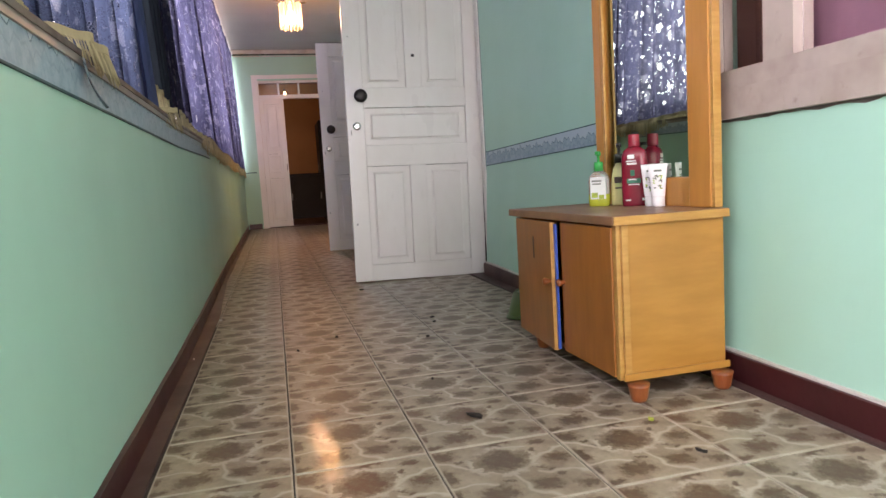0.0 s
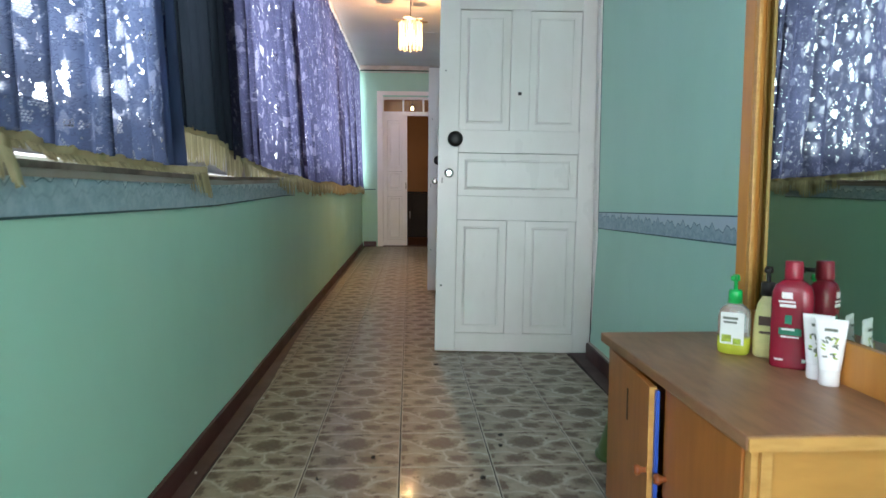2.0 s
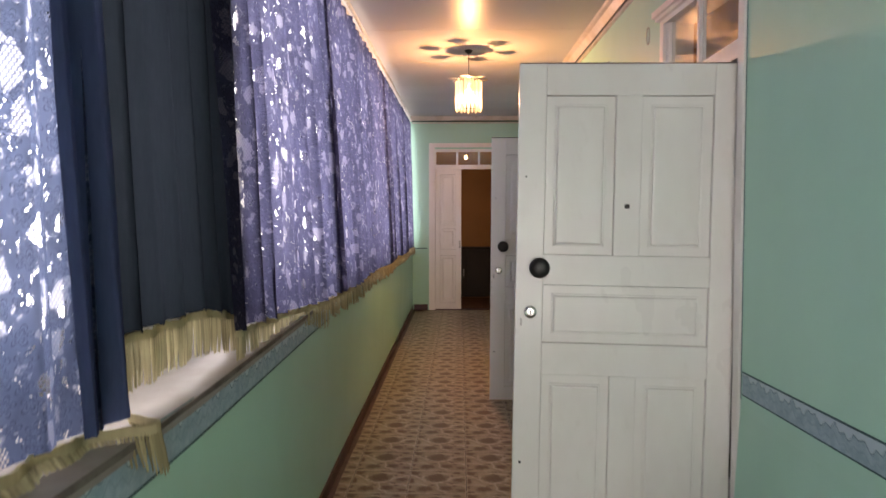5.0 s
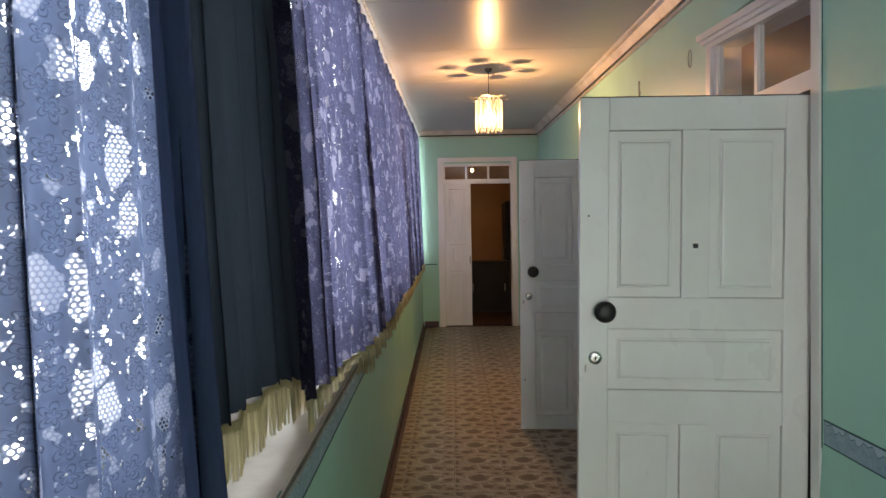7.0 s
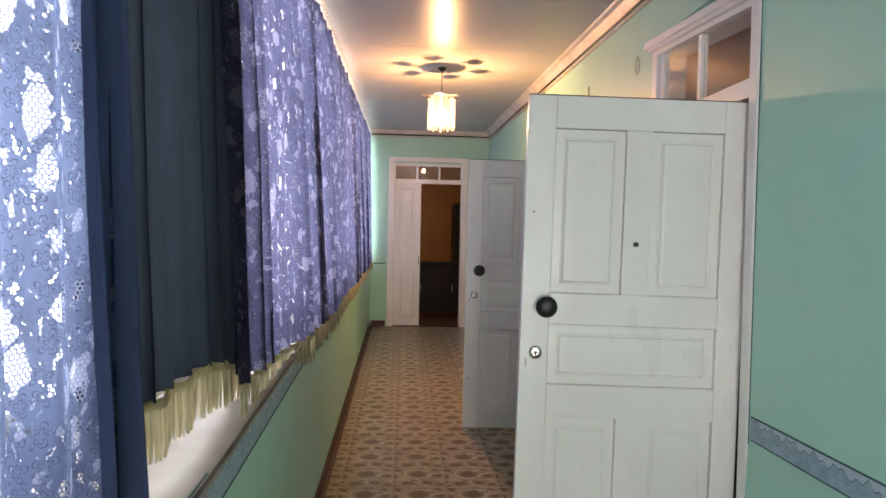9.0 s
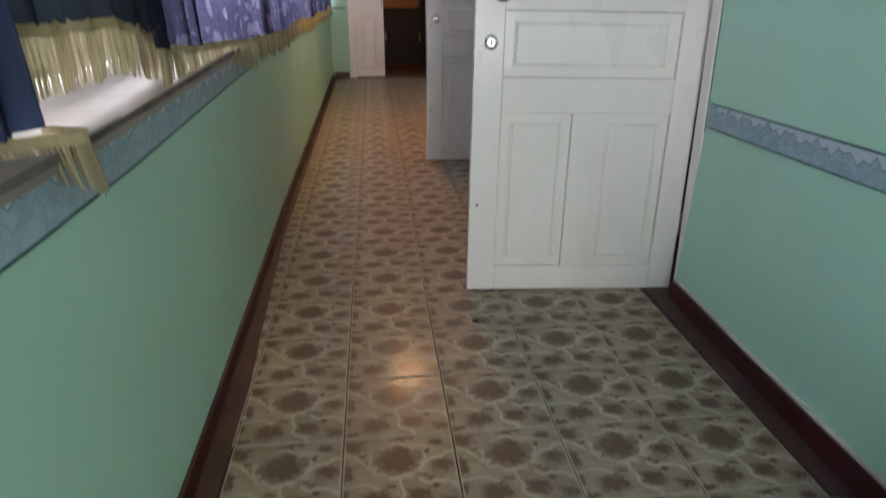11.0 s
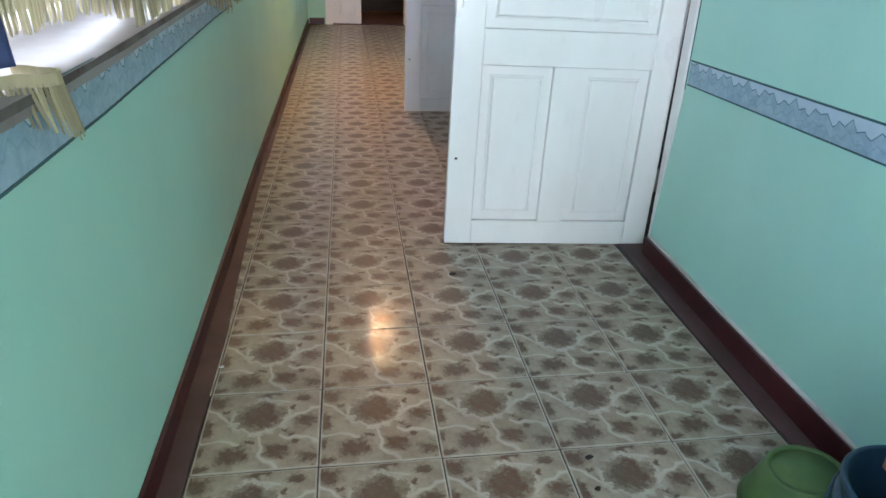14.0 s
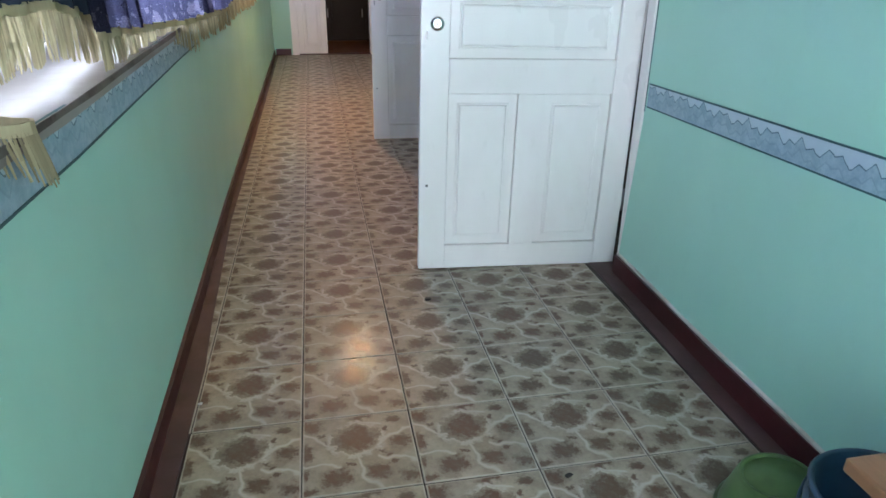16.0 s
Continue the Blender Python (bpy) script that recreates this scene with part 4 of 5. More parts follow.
# ---- the end door and the room beyond ----
def end_door():
    fr = thing("door_frame_3", pose(0, 0, 0), "white door frame with a three-pane transom at the corridor end", "door frame", "", "structure")
    y0, y1 = YF - 0.022, YF + 0.15
    part("jamb", box(FX0 - 0.075, FX0 + 0.025, y0, y1 - 0.17, 0, FTOP + 0.02, 0.004), WHITE, fr)
    part("jamb", box(FX1 - 0.025, FX1 + 0.075, y0, y1 - 0.17, 0, FTOP + 0.02, 0.004), WHITE, fr)
    part("head", box(FX0 - 0.075, FX1 + 0.075, y0 - 0.004, y1 - 0.17, FTOP + 0.0205, FTOP + 0.09, 0.006), WHITE, fr)
    part("lining", box(FX0 + 0.001, FX0 + 0.024, YF - 0.018, y1, 0, FTOP - 0.001), WHITE, fr)
    part("lining", box(FX1 - 0.024, FX1 - 0.001, YF - 0.018, y1, 0, FTOP - 0.001), WHITE, fr)
    part("threshold", box(FX0 + 0.025, FX1 - 0.025, YF - 0.02, y1, 0.001, 0.014), MAROON, fr)
    part("transom_bar", box(FX0 + 0.025, FX1 - 0.025, YF + 0.005, YF + 0.09, 2.26, 2.33, 0.004), WHITE, fr)
    sash = part("transom_sash", box(FX0 + 0.025, FX1 - 0.025, YF + 0.02, YF + 0.06, 2.535, FTOP - 0.002, 0.003), WHITE, fr)
    w = (FX1 - FX0 - 0.05) / 3
    for i in range(4):
        x = FX0 + 0.025 + i * w
        part("muntin", box(max(x - 0.016, FX0 + 0.025), min(x + 0.016, FX1 - 0.025), YF + 0.021, YF + 0.059, 2.331, 2.534), WHITE, sash)
    for i in range(3):
        x = FX0 + 0.025 + i * w
        part("pane", box(x + 0.017, x + w - 0.017, YF + 0.038, YF + 0.042, 2.332, 2.533), PANE, sash)
    W = 0.415
    leaf = thing("door_3", pose(FX0 + 0.027, YF + 0.03, 0.016, 0, 0, 0), "narrow white panelled door leaf, closed", "door", "", "structure")
    zs = (0.10, 0.86, 0.96, 1.29, 1.35, 2.16)
    T = 0.02
    part("stile", box(0, 0.075, -T, T, 0, 2.243, 0.003), WHITE, leaf)
    part("stile", box(W - 0.09, W, -T, T, 0, 2.243, 0.003), WHITE, leaf)
    for a, b in ((0, zs[0]), (zs[1], zs[2]), (zs[3], zs[4]), (zs[5], 2.243)):
        part("rail", box(0.0755, W - 0.0905, -T + 0.0006, T - 0.0006, a, b, 0.002), WHITE, leaf)
    for a, b in ((zs[0], zs[1]), (zs[2], zs[3]), (zs[4], zs[5])):
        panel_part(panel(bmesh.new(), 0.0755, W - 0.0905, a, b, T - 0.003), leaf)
    part("lock_plate", box(W - 0.03, W - 0.015, -T - 0.003, -T, 0.98, 1.1, 0.001), STEEL, leaf)


end_door()
structure("floor_end_room", box(-1.6, 2.2, YF + 0.16, 15.6, -0.06, 0.004), BOARD, "brown painted floor of the end room", "floor")
bm = bmesh.new()
box(-1.6, 2.2, 15.6, 15.7, 0, 3.1, 0, bm)
box(-1.7, -1.6, YF + 0.2, 15.7, 0, 3.1, 0, bm)
box(2.2, 2.3, YF + 0.2, 15.7, 0, 3.1, 0, bm)
structure("wall_end_room", bm, OCHRE, "ochre wall of the end room")
structure("ceiling_end_room", box(-1.7, 2.3, YF + 0.16, 15.7, 3.1, 3.2), BOARD, "brown board ceiling of the end room", "ceiling")
end_bulb = bpy.data.lights.new("end_room_bulb", "POINT")
end_bulb.energy, end_bulb.shadow_soft_size, end_bulb.color = 5, 0.03, (1.0, 0.55, 0.22)
new("end_room_bulb", end_bulb).location = (0.41, 14.0, 2.66)
hung = thing("hanging_bulb", pose(0.41, 14.0, 2.66), "bare lit bulb hanging from the end room ceiling", "light bulb")
part("cord", rod((0, 0, 0.09), (0, 0, 0.44), 0.004, 6), BLACK, hung)
part("socket", lathe([(0, 0.092), (0.018, 0.09), (0.019, 0.05), (0, 0.046)], 14), BLACK, hung, "black bulb socket", True)
shell = part("bulb", lathe([(0, -0.034), (0.018, -0.03), (0.03, -0.008), (0.028, 0.012), (0.015, 0.036), (0.013, 0.047)], 16), BULB, hung, "frosted glowing bulb", True)
shell.visible_shadow = False

board = thing("sideboard", pose(0.65, 12.95, 0.004), "low dark wooden sideboard against the ochre wall", "sideboard")
part("body", box(-0.8, 0.9, 0, 0.5, 0.08, 0.92, 0.008), DARKWOOD, board)
part("top", box(-0.83, 0.93, -0.02, 0.52, 0.922, 0.96, 0.006), DARKWOOD, board)
for i in range(3):
    d = part("door", box(-0.78 + i * 0.56, -0.24 + i * 0.56, -0.02, -0.001, 0.12, 0.9, 0.004), DARKWOOD, board)
    part("handle", box(-0.3 + i * 0.56, -0.28 + i * 0.56, -0.045, -0.0205, 0.45, 0.58, 0.003), STEEL, d)
for x in (-0.74, 0.78):
    for y in (0.04, 0.42):
        part("leg", box(x, x + 0.05, y, y + 0.05, 0, 0.079, 0.004), DARKWOOD, board)
ward = thing("wardrobe", pose(1.02, 13.6, 0.004), "tall dark wooden wardrobe standing by the door", "wardrobe")
part("body", box(0, 0.6, 0, 0.9, 0.06, 2.05, 0.008), DARKWOOD, ward)
part("plinth", box(0.02, 0.58, 0.02, 0.88, 0, 0.059), DARKWOOD, ward)
for i in range(2):
    d = part("door", box(-0.02, -0.001, 0.01 + i * 0.445, 0.445 + i * 0.445, 0.09, 2.02, 0.004), DARKWOOD, ward)
    part("handle", box(-0.04, -0.0205, 0.41 + i * 0.06, 0.42 + i * 0.06, 1.0, 1.16, 0.003), CHROME, d)

# ---- inner window in the right wall ----
def inner_window():
    x = xr(0.8)
    ob = thing("inner_window", pose(0, 0, 0), "old white wooden inner window with mauve curtain behind the glass", "window", "", "structure")
    part("window_sill", slab((WIN_Y0 - 0.04, WIN_Y1 - 0.001), lambda y: (xr(y) - 0.02, xr(y) + 0.1, 0.765, 0.85)), BEIGE, ob, "stained white sill board")
    # ragged dark line where the sill board meets the wall
    part("crack", slab(span(WIN_Y0 - 0.03, WIN_Y1 - 0.01, 60), lambda y: (xr(y) - 0.0015, xr(y) + 0.01, 0.757 + 1.6 * wavy(y * 9, 33), 0.7645)), WORN, ob, "ragged dark line under the sill")
    fr = part("window_frame", slab((WIN_Y0, WIN_Y1 - 0.002), lambda y: (xr(y) - 0.006, xr(y) + 0.08, 0.851, 0.905)), BEIGE, ob)
    part("window_frame", slab((WIN_Y0, WIN_Y1 - 0.002), lambda y: (xr(y) - 0.006, xr(y) + 0.08, 2.13, 2.198)), BEIGE, ob)
    for a, b in ((WIN_Y1 - 0.05, WIN_Y1 - 0.002), (1.235, 1.345), (WIN_Y0, WIN_Y0 + 0.06), (0.90, 0.955), (0.5, 0.55)):
        part("stile", slab((a, b), lambda y: (xr(y) + 0.004, xr(y) + 0.07, 0.906, 2.129)), BEIGE, ob)
    for a, b in ((1.346, WIN_Y1 - 0.051), (0.956, 1.234), (0.551, 0.899), (WIN_Y0 + 0.061, 0.499)):
        part("pane", slab((a, b), lambda y: (xr(y) + 0.034, xr(y) + 0.038, 0.907, 2.128)), PANE, ob).visible_shadow = False
    return ob


inner_window()
tagged(obj("mauve_curtain", curtain_mesh(WIN_Y0 - 0.05, 1.33, lambda y: 2.3, lambda y: 0.72, lambda y: 1.46, lambda y: 1.46, 9, 0.012, 61, rows=4), PINK, smooth=True), "faded mauve curtain hanging behind the inner window", "curtain")
tagged(obj("brown_curtain", curtain_mesh(1.335, 1.62, lambda y: 2.3, lambda y: 0.72, lambda y: 1.47, lambda y: 1.47, 3, 0.012, 67, rows=4), BROWNCLOTH, smooth=True), "dark brown curtain hanging behind the inner window", "curtain")
bm = bmesh.new()
box(2.4, 2.5, -0.3, 1.9, 0, 3.1, 0, bm)
box(1.55, 2.4, -0.4, -0.3, 0, 3.1, 0, bm)
box(1.55, 2.4, 1.9, 2.0, 0, 3.1, 0, bm)
box(1.55, 2.4, -0.3, 1.9, 3.1, 3.2, 0, bm)
structure("wall_inner_room", bm, OCHRE, "ochre wall of the room behind the inner window")


# ---- pendant lamp ----
def pendant():
    x, y = LAMP
    zc = ceil_z(y)
    ob = thing("pendant_lamp", pose(x, y, 2.42), "lit pendant lamp with hanging glass rods on a cord", "pendant lamp")
    h = zc - 2.42
    part("canopy", lathe([(0, -0.03), (0.018, -0.03), (0.035, -0.012), (0.038, 0.0)], 20, at=(0, 0, h)), BLACK, ob, "small dark ceiling cup", True)
    part("cord", rod((0, 0, 0.335), (0, 0, h - 0.028), 0.004, 6), BLACK, ob)
    part("top_plate", lathe([(0, 0.324), (0.099, 0.320), (0.101, 0.316), (0, 0.314)], 32), CHROME, ob, "round metal top plate", True)
    for z in (0.295, 0.02):
        ring = lathe([(0.109, z), (0.112, z + 0.003), (0.115, z), (0.112, z - 0.003), (0.109, z)], 28)
        part("ring", ring, CHROME, ob)
    for i in range(6):
        a = math.pi * (2 * i + 0.5) / 6
        arm = part("arm", rod((0.08 * math.cos(a), 0.08 * math.sin(a), 0.312), (0.125 * math.cos(a), 0.125 * math.sin(a), 0.303), 0.0025, 6), CHROME, ob)
        part("petal", lathe([(0, 0.306), (0.039, 0.305), (0.040, 0.303), (0, 0.302)], 18, at=(0.152 * math.cos(a), 0.152 * math.sin(a), 0)), CHROME, arm)
    rodm = lathe([(0, 0), (0.010, 0.012), (0.0115, 0.03), (0.0115, 0.26), (0.006, 0.278), (0, 0.28)], 6)
    first = part("glass_rod", rodm, CRYSTAL, ob, "clear glass rod")
    first.location = (0.112, 0, 0.012)
    for i in range(1, 20):
        a = 2 * math.pi * i / 20
        r = new("glass_rod", first.data)
        r.parent = ob
        r.location = (0.112 * math.cos(a), 0.112 * math.sin(a), 0.012 if i % 2 == 0 else 0.0)
    part("socket", lathe([(0, 0.31), (0.019, 0.308), (0.02, 0.255), (0, 0.25)], 16), WHITE_PL, ob, "white lamp socket", True)
    b = part("bulb", lathe([(0, 0.135), (0.016, 0.139), (0.028, 0.155), (0.03, 0.175), (0.022, 0.205), (0.014, 0.23), (0.013, 0.249)], 18), BULB, ob, "frosted glowing bulb", True)
    b.visible_shadow = False
    for g in [first] + [c for c in ob.children if c.name.startswith("glass_rod")]:
        g.visible_shadow = False


pendant()


rose = thing("ceiling_rose", pose(0.15, 4.83, ceil_z(4.83) - 0.034), "shallow round brown ceiling rose", "ceiling rose")
part("disc", lathe([(0, 0), (0.385, 0.0), (0.40, 0.006), (0.395, 0.016), (0.36, 0.022), (0, 0.0225)], 48), OAK_FRONT, rose, "", True)

# ---- dressing table ----
def dressing_table():
    x0, x1, y0, y1, zb, zt = 0.915, 1.245, 1.402, 2.150, 0.050, 0.486
    ob = thing("dressing_table", pose(0, 0, 0), "honey-brown veneered dressing table with a tall mirror against the wall", "dressing table")
    part("top", box(0.888, 1.256, 1.390, 2.200, zt, 0.512, 0.005), TOPWOOD, ob, "worn brown table top")
    part("top_edge", box(0.890, 1.253, 1.384, 1.3895, zt + 0.001, 0.510, 0.001), EDGE, ob, "pale wood edging")
    part("side_panel", box(x0 + 0.001, x1, y0, y0 + 0.018, zb, zt - 0.0005, 0.002), OAK, ob, "honey veneered side panel")
    part("side_panel", box(x0 + 0.001, x1, y1 - 0.018, y1, zb, zt - 0.0005, 0.002), OAK, ob, "honey veneered side panel")
    part("side_edge", box(x0 - 0.012, x0 + 0.0005, y0 - 0.001, y0 + 0.0195, zb, zt - 0.001, 0.002), EDGE, ob)
    part("side_post", box(x0 + 0.002, x0 + 0.022, y0 - 0.007, y0 - 0.0005, zb + 0.0205, zt - 0.001, 0.0015), EDGE, ob)
    part("bottom", box(x0 + 0.002, x1, y0 + 0.0185, y1 - 0.0185, zb, zb + 0.018), OAK_FRONT, ob)
    part("back", box(x1 - 0.008, x1 - 0.002, y0 + 0.0185, y1 - 0.0185, zb + 0.0185, zt - 0.001), OAK_FRONT, ob)
    part("base_board", box(x0 - 0.006, x1 + 0.004, y0 - 0.016, y0 - 0.0075, zb, zb + 0.020, 0.002), OAK, ob, "honey veneered base board")
    ym = 1.765
    d = part("door", box(x0 - 0.016, x0 - 0.001, y0 + 0.022, ym - 0.012, zb + 0.004, zt - 0.006, 0.002), OAK_FRONT, ob, "brown veneered door, shut")
    part("knob", turned_knob(x0 - 0.016, ym - 0.028, 0.285), LEGWOOD, d, "small turned wooden knob", True)
    bm = box(-0.015, 0.0, 0.0, 0.374, zb + 0.004, zt - 0.006, 0.002)
    left = part("door", bm, OAK_FRONT, ob, "brown veneered door, slightly ajar")
    left.matrix_local = Matrix.Translation((x0 - 0.002, y1 - 0.003, 0)) @ Matrix.Rotation(radians(-4.0), 4, "Z") @ Matrix.Translation((0, -0.374, 0))
    part("door_edge", box(-0.0165, 0.001, -0.006, -0.0005, zb + 0.004, zt - 0.006, 0.001), EDGE, left, "pale door edge")
    part("tape_strip", box(-0.0045, 0.004, -0.016, -0.0065, zb + 0.01, zt - 0.012), TAPE, left, "blue strip in the door gap")
    part("knob", turned_knob(-0.0155, 0.012, 0.285), LEGWOOD, left, "small turned wooden knob", True)
    part("handle_mark", box(-0.0175, -0.0155, 0.165, 0.175, 0.345, 0.425, 0.0008), BROWN_INK, left, "dark inlaid handle")
    for lx, ly in ((0.938, 1.366), (1.205, 1.366), (0.938, 2.02), (1.205, 2.02)):
        part("leg", lathe([(0, 0), (0.020, 0), (0.024, 0.01), (0.029, 0.04), (0.031, 0.0495), (0, 0.0495)], 20, at=(lx, ly, 0)), LEGWOOD, ob, "short turned red-brown leg", True)
    # mirror stand
    part("post", box(1.2220, 1.2540, 1.425, 1.527, 0.5125, 2.02, 0.004), POSTWOOD, ob, "wide wooden mirror post")
    part("post", box(1.2220, 1.2540, 2.045, 2.100, 0.5125, 2.02, 0.004), POSTWOOD, ob, "wide wooden mirror post")
    part("post_edge", box(1.2260, 1.2520, 1.411, 1.4245, 0.5130, 2.02, 0.002), EDGE, ob, "pale wood edging")
    part("post_edge", box(1.2220, 1.2315, 2.028, 2.0445, 0.5130, 2.02, 0.002), EDGE, ob, "pale wood edging")
    part("lower_rail", box(1.2350, 1.2555, 1.5275, 2.0345, 0.5125, 0.603, 0.003), POSTWOOD, ob, "wooden rail under the mirror")
    part("top_rail", box(1.2220, 1.2555, 1.5275, 2.0345, 1.95, 2.02, 0.004), POSTWOOD, ob)
    part("mirror_back", box(1.2525, 1.2555, 1.5275, 2.0345, 0.6035, 1.949), POSTWOOD, ob)
    part("mirror", box(1.2460, 1.2520, 1.528, 2.034, 0.6035, 1.949, 0.001), MIRROR, ob, "tall clear mirror glass")
    return ob


def turned_knob(x, y, z):
    bm = lathe([(0, 0.026), (0.010, 0.025), (0.013, 0.018), (0.007, 0.008), (0.007, 0)], 14)
    bm.transform(Matrix.Translation((x, y, z)) @ Matrix.Rotation(radians(-90), 4, "Y"))
    return bm


dressing_table()

# ---- bottles on the table ----
TT = 0.5123


def bars(parent, rows, material, y, label=""):
    """Printed bars on a front that looks along -y: (x, z, width, height)."""
    for x, z, w, h in rows:
        part("print", box(x - w / 2, x + w / 2, y - 0.0008, y, z - h / 2, z + h / 2), material, parent, label)


def squarish(profile, wide, deep, n=28, power=3.2):
    """A rounded-rectangular bottle body from (scale, height)."""
    bm = bmesh.new()
    rings = []
    for s, z in profile:
        ring = []
        for i in range(n):
            a = 2 * math.pi * i / n
            c, q = math.cos(a), math.sin(a)
            k = (abs(c) ** power + abs(q) ** power) ** (-1 / power)
            ring.append(bm.verts.new((wide * s * k * c, deep * min(1, s * 1.05) * k * q, z)))
        rings.append(ring)
    for a, b in zip(rings, rings[1:]):
        for i in range(n):
            bm.faces.new((a[i], a[(i + 1) % n], b[(i + 1) % n], b[i]))
    bm.faces.new(rings[0][::-1])
    bm.faces.new(rings[-1])
    return bm


def pump(parent, z, material, label, tilt=1):
    part("pump_collar", lathe([(0, z + 0.032), (0.014, z + 0.032), (0.0165, z + 0.026), (0.017, z), (0, z)], 20), material, parent, label, True)
    part("pump_stem", rod((0, 0, z + 0.032), (0, 0, z + 0.055), 0.005, 10), material, parent)
    bm = lathe([(0, z + 0.07), (0.008, z + 0.069), (0.01, z + 0.06), (0.009, z + 0.054), (0, z + 0.054)], 14)
    box(-0.005, 0.005, -0.036 * tilt if tilt > 0 else 0.0, 0.0 if tilt > 0 else 0.036, z + 0.058, z + 0.068, 0.0, bm)
    part("pump_head", bm, material, parent, "", True)


soap = thing("soap_dispenser", pose(1.146, 1.944, TT, 0, 0, -38), "clear pump bottle of yellow-green liquid soap with a green pump", "soap bottle")
part("bottle", squarish([(0.82, 0), (0.95, 0.004), (1.0, 0.02), (1.0, 0.09), (0.9, 0.108), (0.6, 0.12), (0.38, 0.126)], 0.037, 0.024), CLEAR, soap, "", True)
part("liquid", squarish([(0.84, -0.0002), (0.97, 0.0035), (1.012, 0.02), (1.012, 0.042)], 0.037, 0.024), LIQUID, soap, "yellow-green soap", True)
lab = part("label", box(-0.027, 0.027, -0.0265, -0.0245, 0.026, 0.104, 0.0008), LABEL_WHITE, soap, "white label with a green leaf print")
bars(lab, [(-0.004, 0.09, 0.034, 0.006), (-0.004, 0.08, 0.03, 0.005)], LEAFINK, -0.0268)
bars(lab, [(-0.012, 0.04, 0.022, 0.018), (0.012, 0.034, 0.018, 0.014)], LIME, -0.0268)
pump(soap, 0.126, GREEN_PL, "green pump")

lotion = thing("lotion_bottle", pose(1.206, 1.904, TT, 0, 0, -38), "pale yellow lotion bottle with a black pump and dark print", "lotion bottle")
part("bottle", squarish([(0.85, 0), (1.0, 0.006), (1.0, 0.06), (0.92, 0.1), (0.72, 0.13), (0.42, 0.146), (0.38, 0.15)], 0.030, 0.022, power=2.4), YELLOW, lotion, "", True)
bars(lotion, [(0.0, 0.09, 0.03, 0.022), (0.0, 0.062, 0.026, 0.006)], BROWN_INK, -0.0228)
pump(lotion, 0.15, BLACK, "black pump", 1)

shampoo = thing("shampoo_bottle", pose(1.210, 1.809, TT, 0, 0, -38), "large crimson shampoo bottle with white and green print", "shampoo bottle")
part("bottle", squarish([(0.92, 0), (0.99, 0.004), (1.0, 0.02), (1.0, 0.15), (0.97, 0.172), (0.82, 0.188), (0.50, 0.198), (0.44, 0.2)], 0.043, 0.026, power=3.6), RED, shampoo, "", True)
part("cap", lathe([(0, 0.242), (0.017, 0.242), (0.0185, 0.239), (0.0195, 0.205), (0.019, 0.2), (0, 0.2)], 24), RED_CAP, shampoo, "crimson screw cap", True)
bars(shampoo, [(-0.008, 0.166, 0.022, 0.014), (-0.008, 0.152, 0.034, 0.004), (-0.006, 0.143, 0.032, 0.007)], WHITE_INK, -0.0266)
bars(shampoo, [(0.0, 0.085, 0.046, 0.016), (-0.004, 0.112, 0.014, 0.02)], GREEN_INK, -0.0266)
bars(shampoo, [(-0.004, 0.09, 0.026, 0.004), (0.0, 0.073, 0.036, 0.003), (-0.02, 0.02, 0.018, 0.004), (0.03, 0.022, 0.008, 0.008)], WHITE_INK, -0.0275)


def tube(x, y, turn_z, label):
    ob = thing("cream_tube", pose(x, y, TT, 0, 0, turn_z), label, "cream tube", "cream tubes")
    part("cap", lathe([(0, 0), (0.0185, 0), (0.0195, 0.002), (0.0195, 0.03), (0.018, 0.033), (0, 0.033)], 22), WHITE_PL, ob, "white flip cap", True)
    bm = bmesh.new()
    rings = []
    for k, z in ((0.0, 0.033), (0.3, 0.06), (0.6, 0.09), (0.88, 0.118), (1.0, 0.128), (1.02, 0.137)):
        w, d = 0.0205 + 0.0095 * k, 0.0185 * max(0.04, 1 - k)
        rings.append([bm.verts.new((w * math.cos(a), d * math.sin(a), z)) for a in (2 * math.pi * i / 20 for i in range(20))])
    for a, b in zip(rings, rings[1:]):
        for i in range(20):
            bm.faces.new((a[i], a[(i + 1) % 20], b[(i + 1) % 20], b[i]))
    bm.faces.new(rings[-1])
    body = part("tube", bm, WHITE_PL, ob, "", True)
    part("print", box(-0.012, 0.012, -0.0068, -0.0062, 0.112, 0.118), LEAFINK, body)
    rnd = random.Random(int(x * 1000))
    for i in range(22):
        cx, cz = rnd.uniform(-0.013, 0.013), rnd.uniform(0.052, 0.1)
        yy = -0.0185 * (1 - (cz - 0.033) / 0.1) * math.sqrt(max(0.1, 1 - (cx / 0.026) ** 2)) - 0.001
        leaf = lathe([(0, 0.0006), (0.0052, 0.0003), (0, 0)], 6, oval=0.4)
        leaf.transform(Matrix.Translation((cx, yy, cz)) @ Matrix.Rotation(radians(90), 4, "X") @ Matrix.Rotation(rnd.uniform(0, 3), 4, "Z"))
        part("leaf_print", leaf, LEAFINK if i % 3 else LIME, body)


tube(1.212, 1.716, -40, "white cream tube with grey leaf print, standing on its cap")
tube(1.208, 1.667, -36, "white cream tube with grey leaf print in front of another")


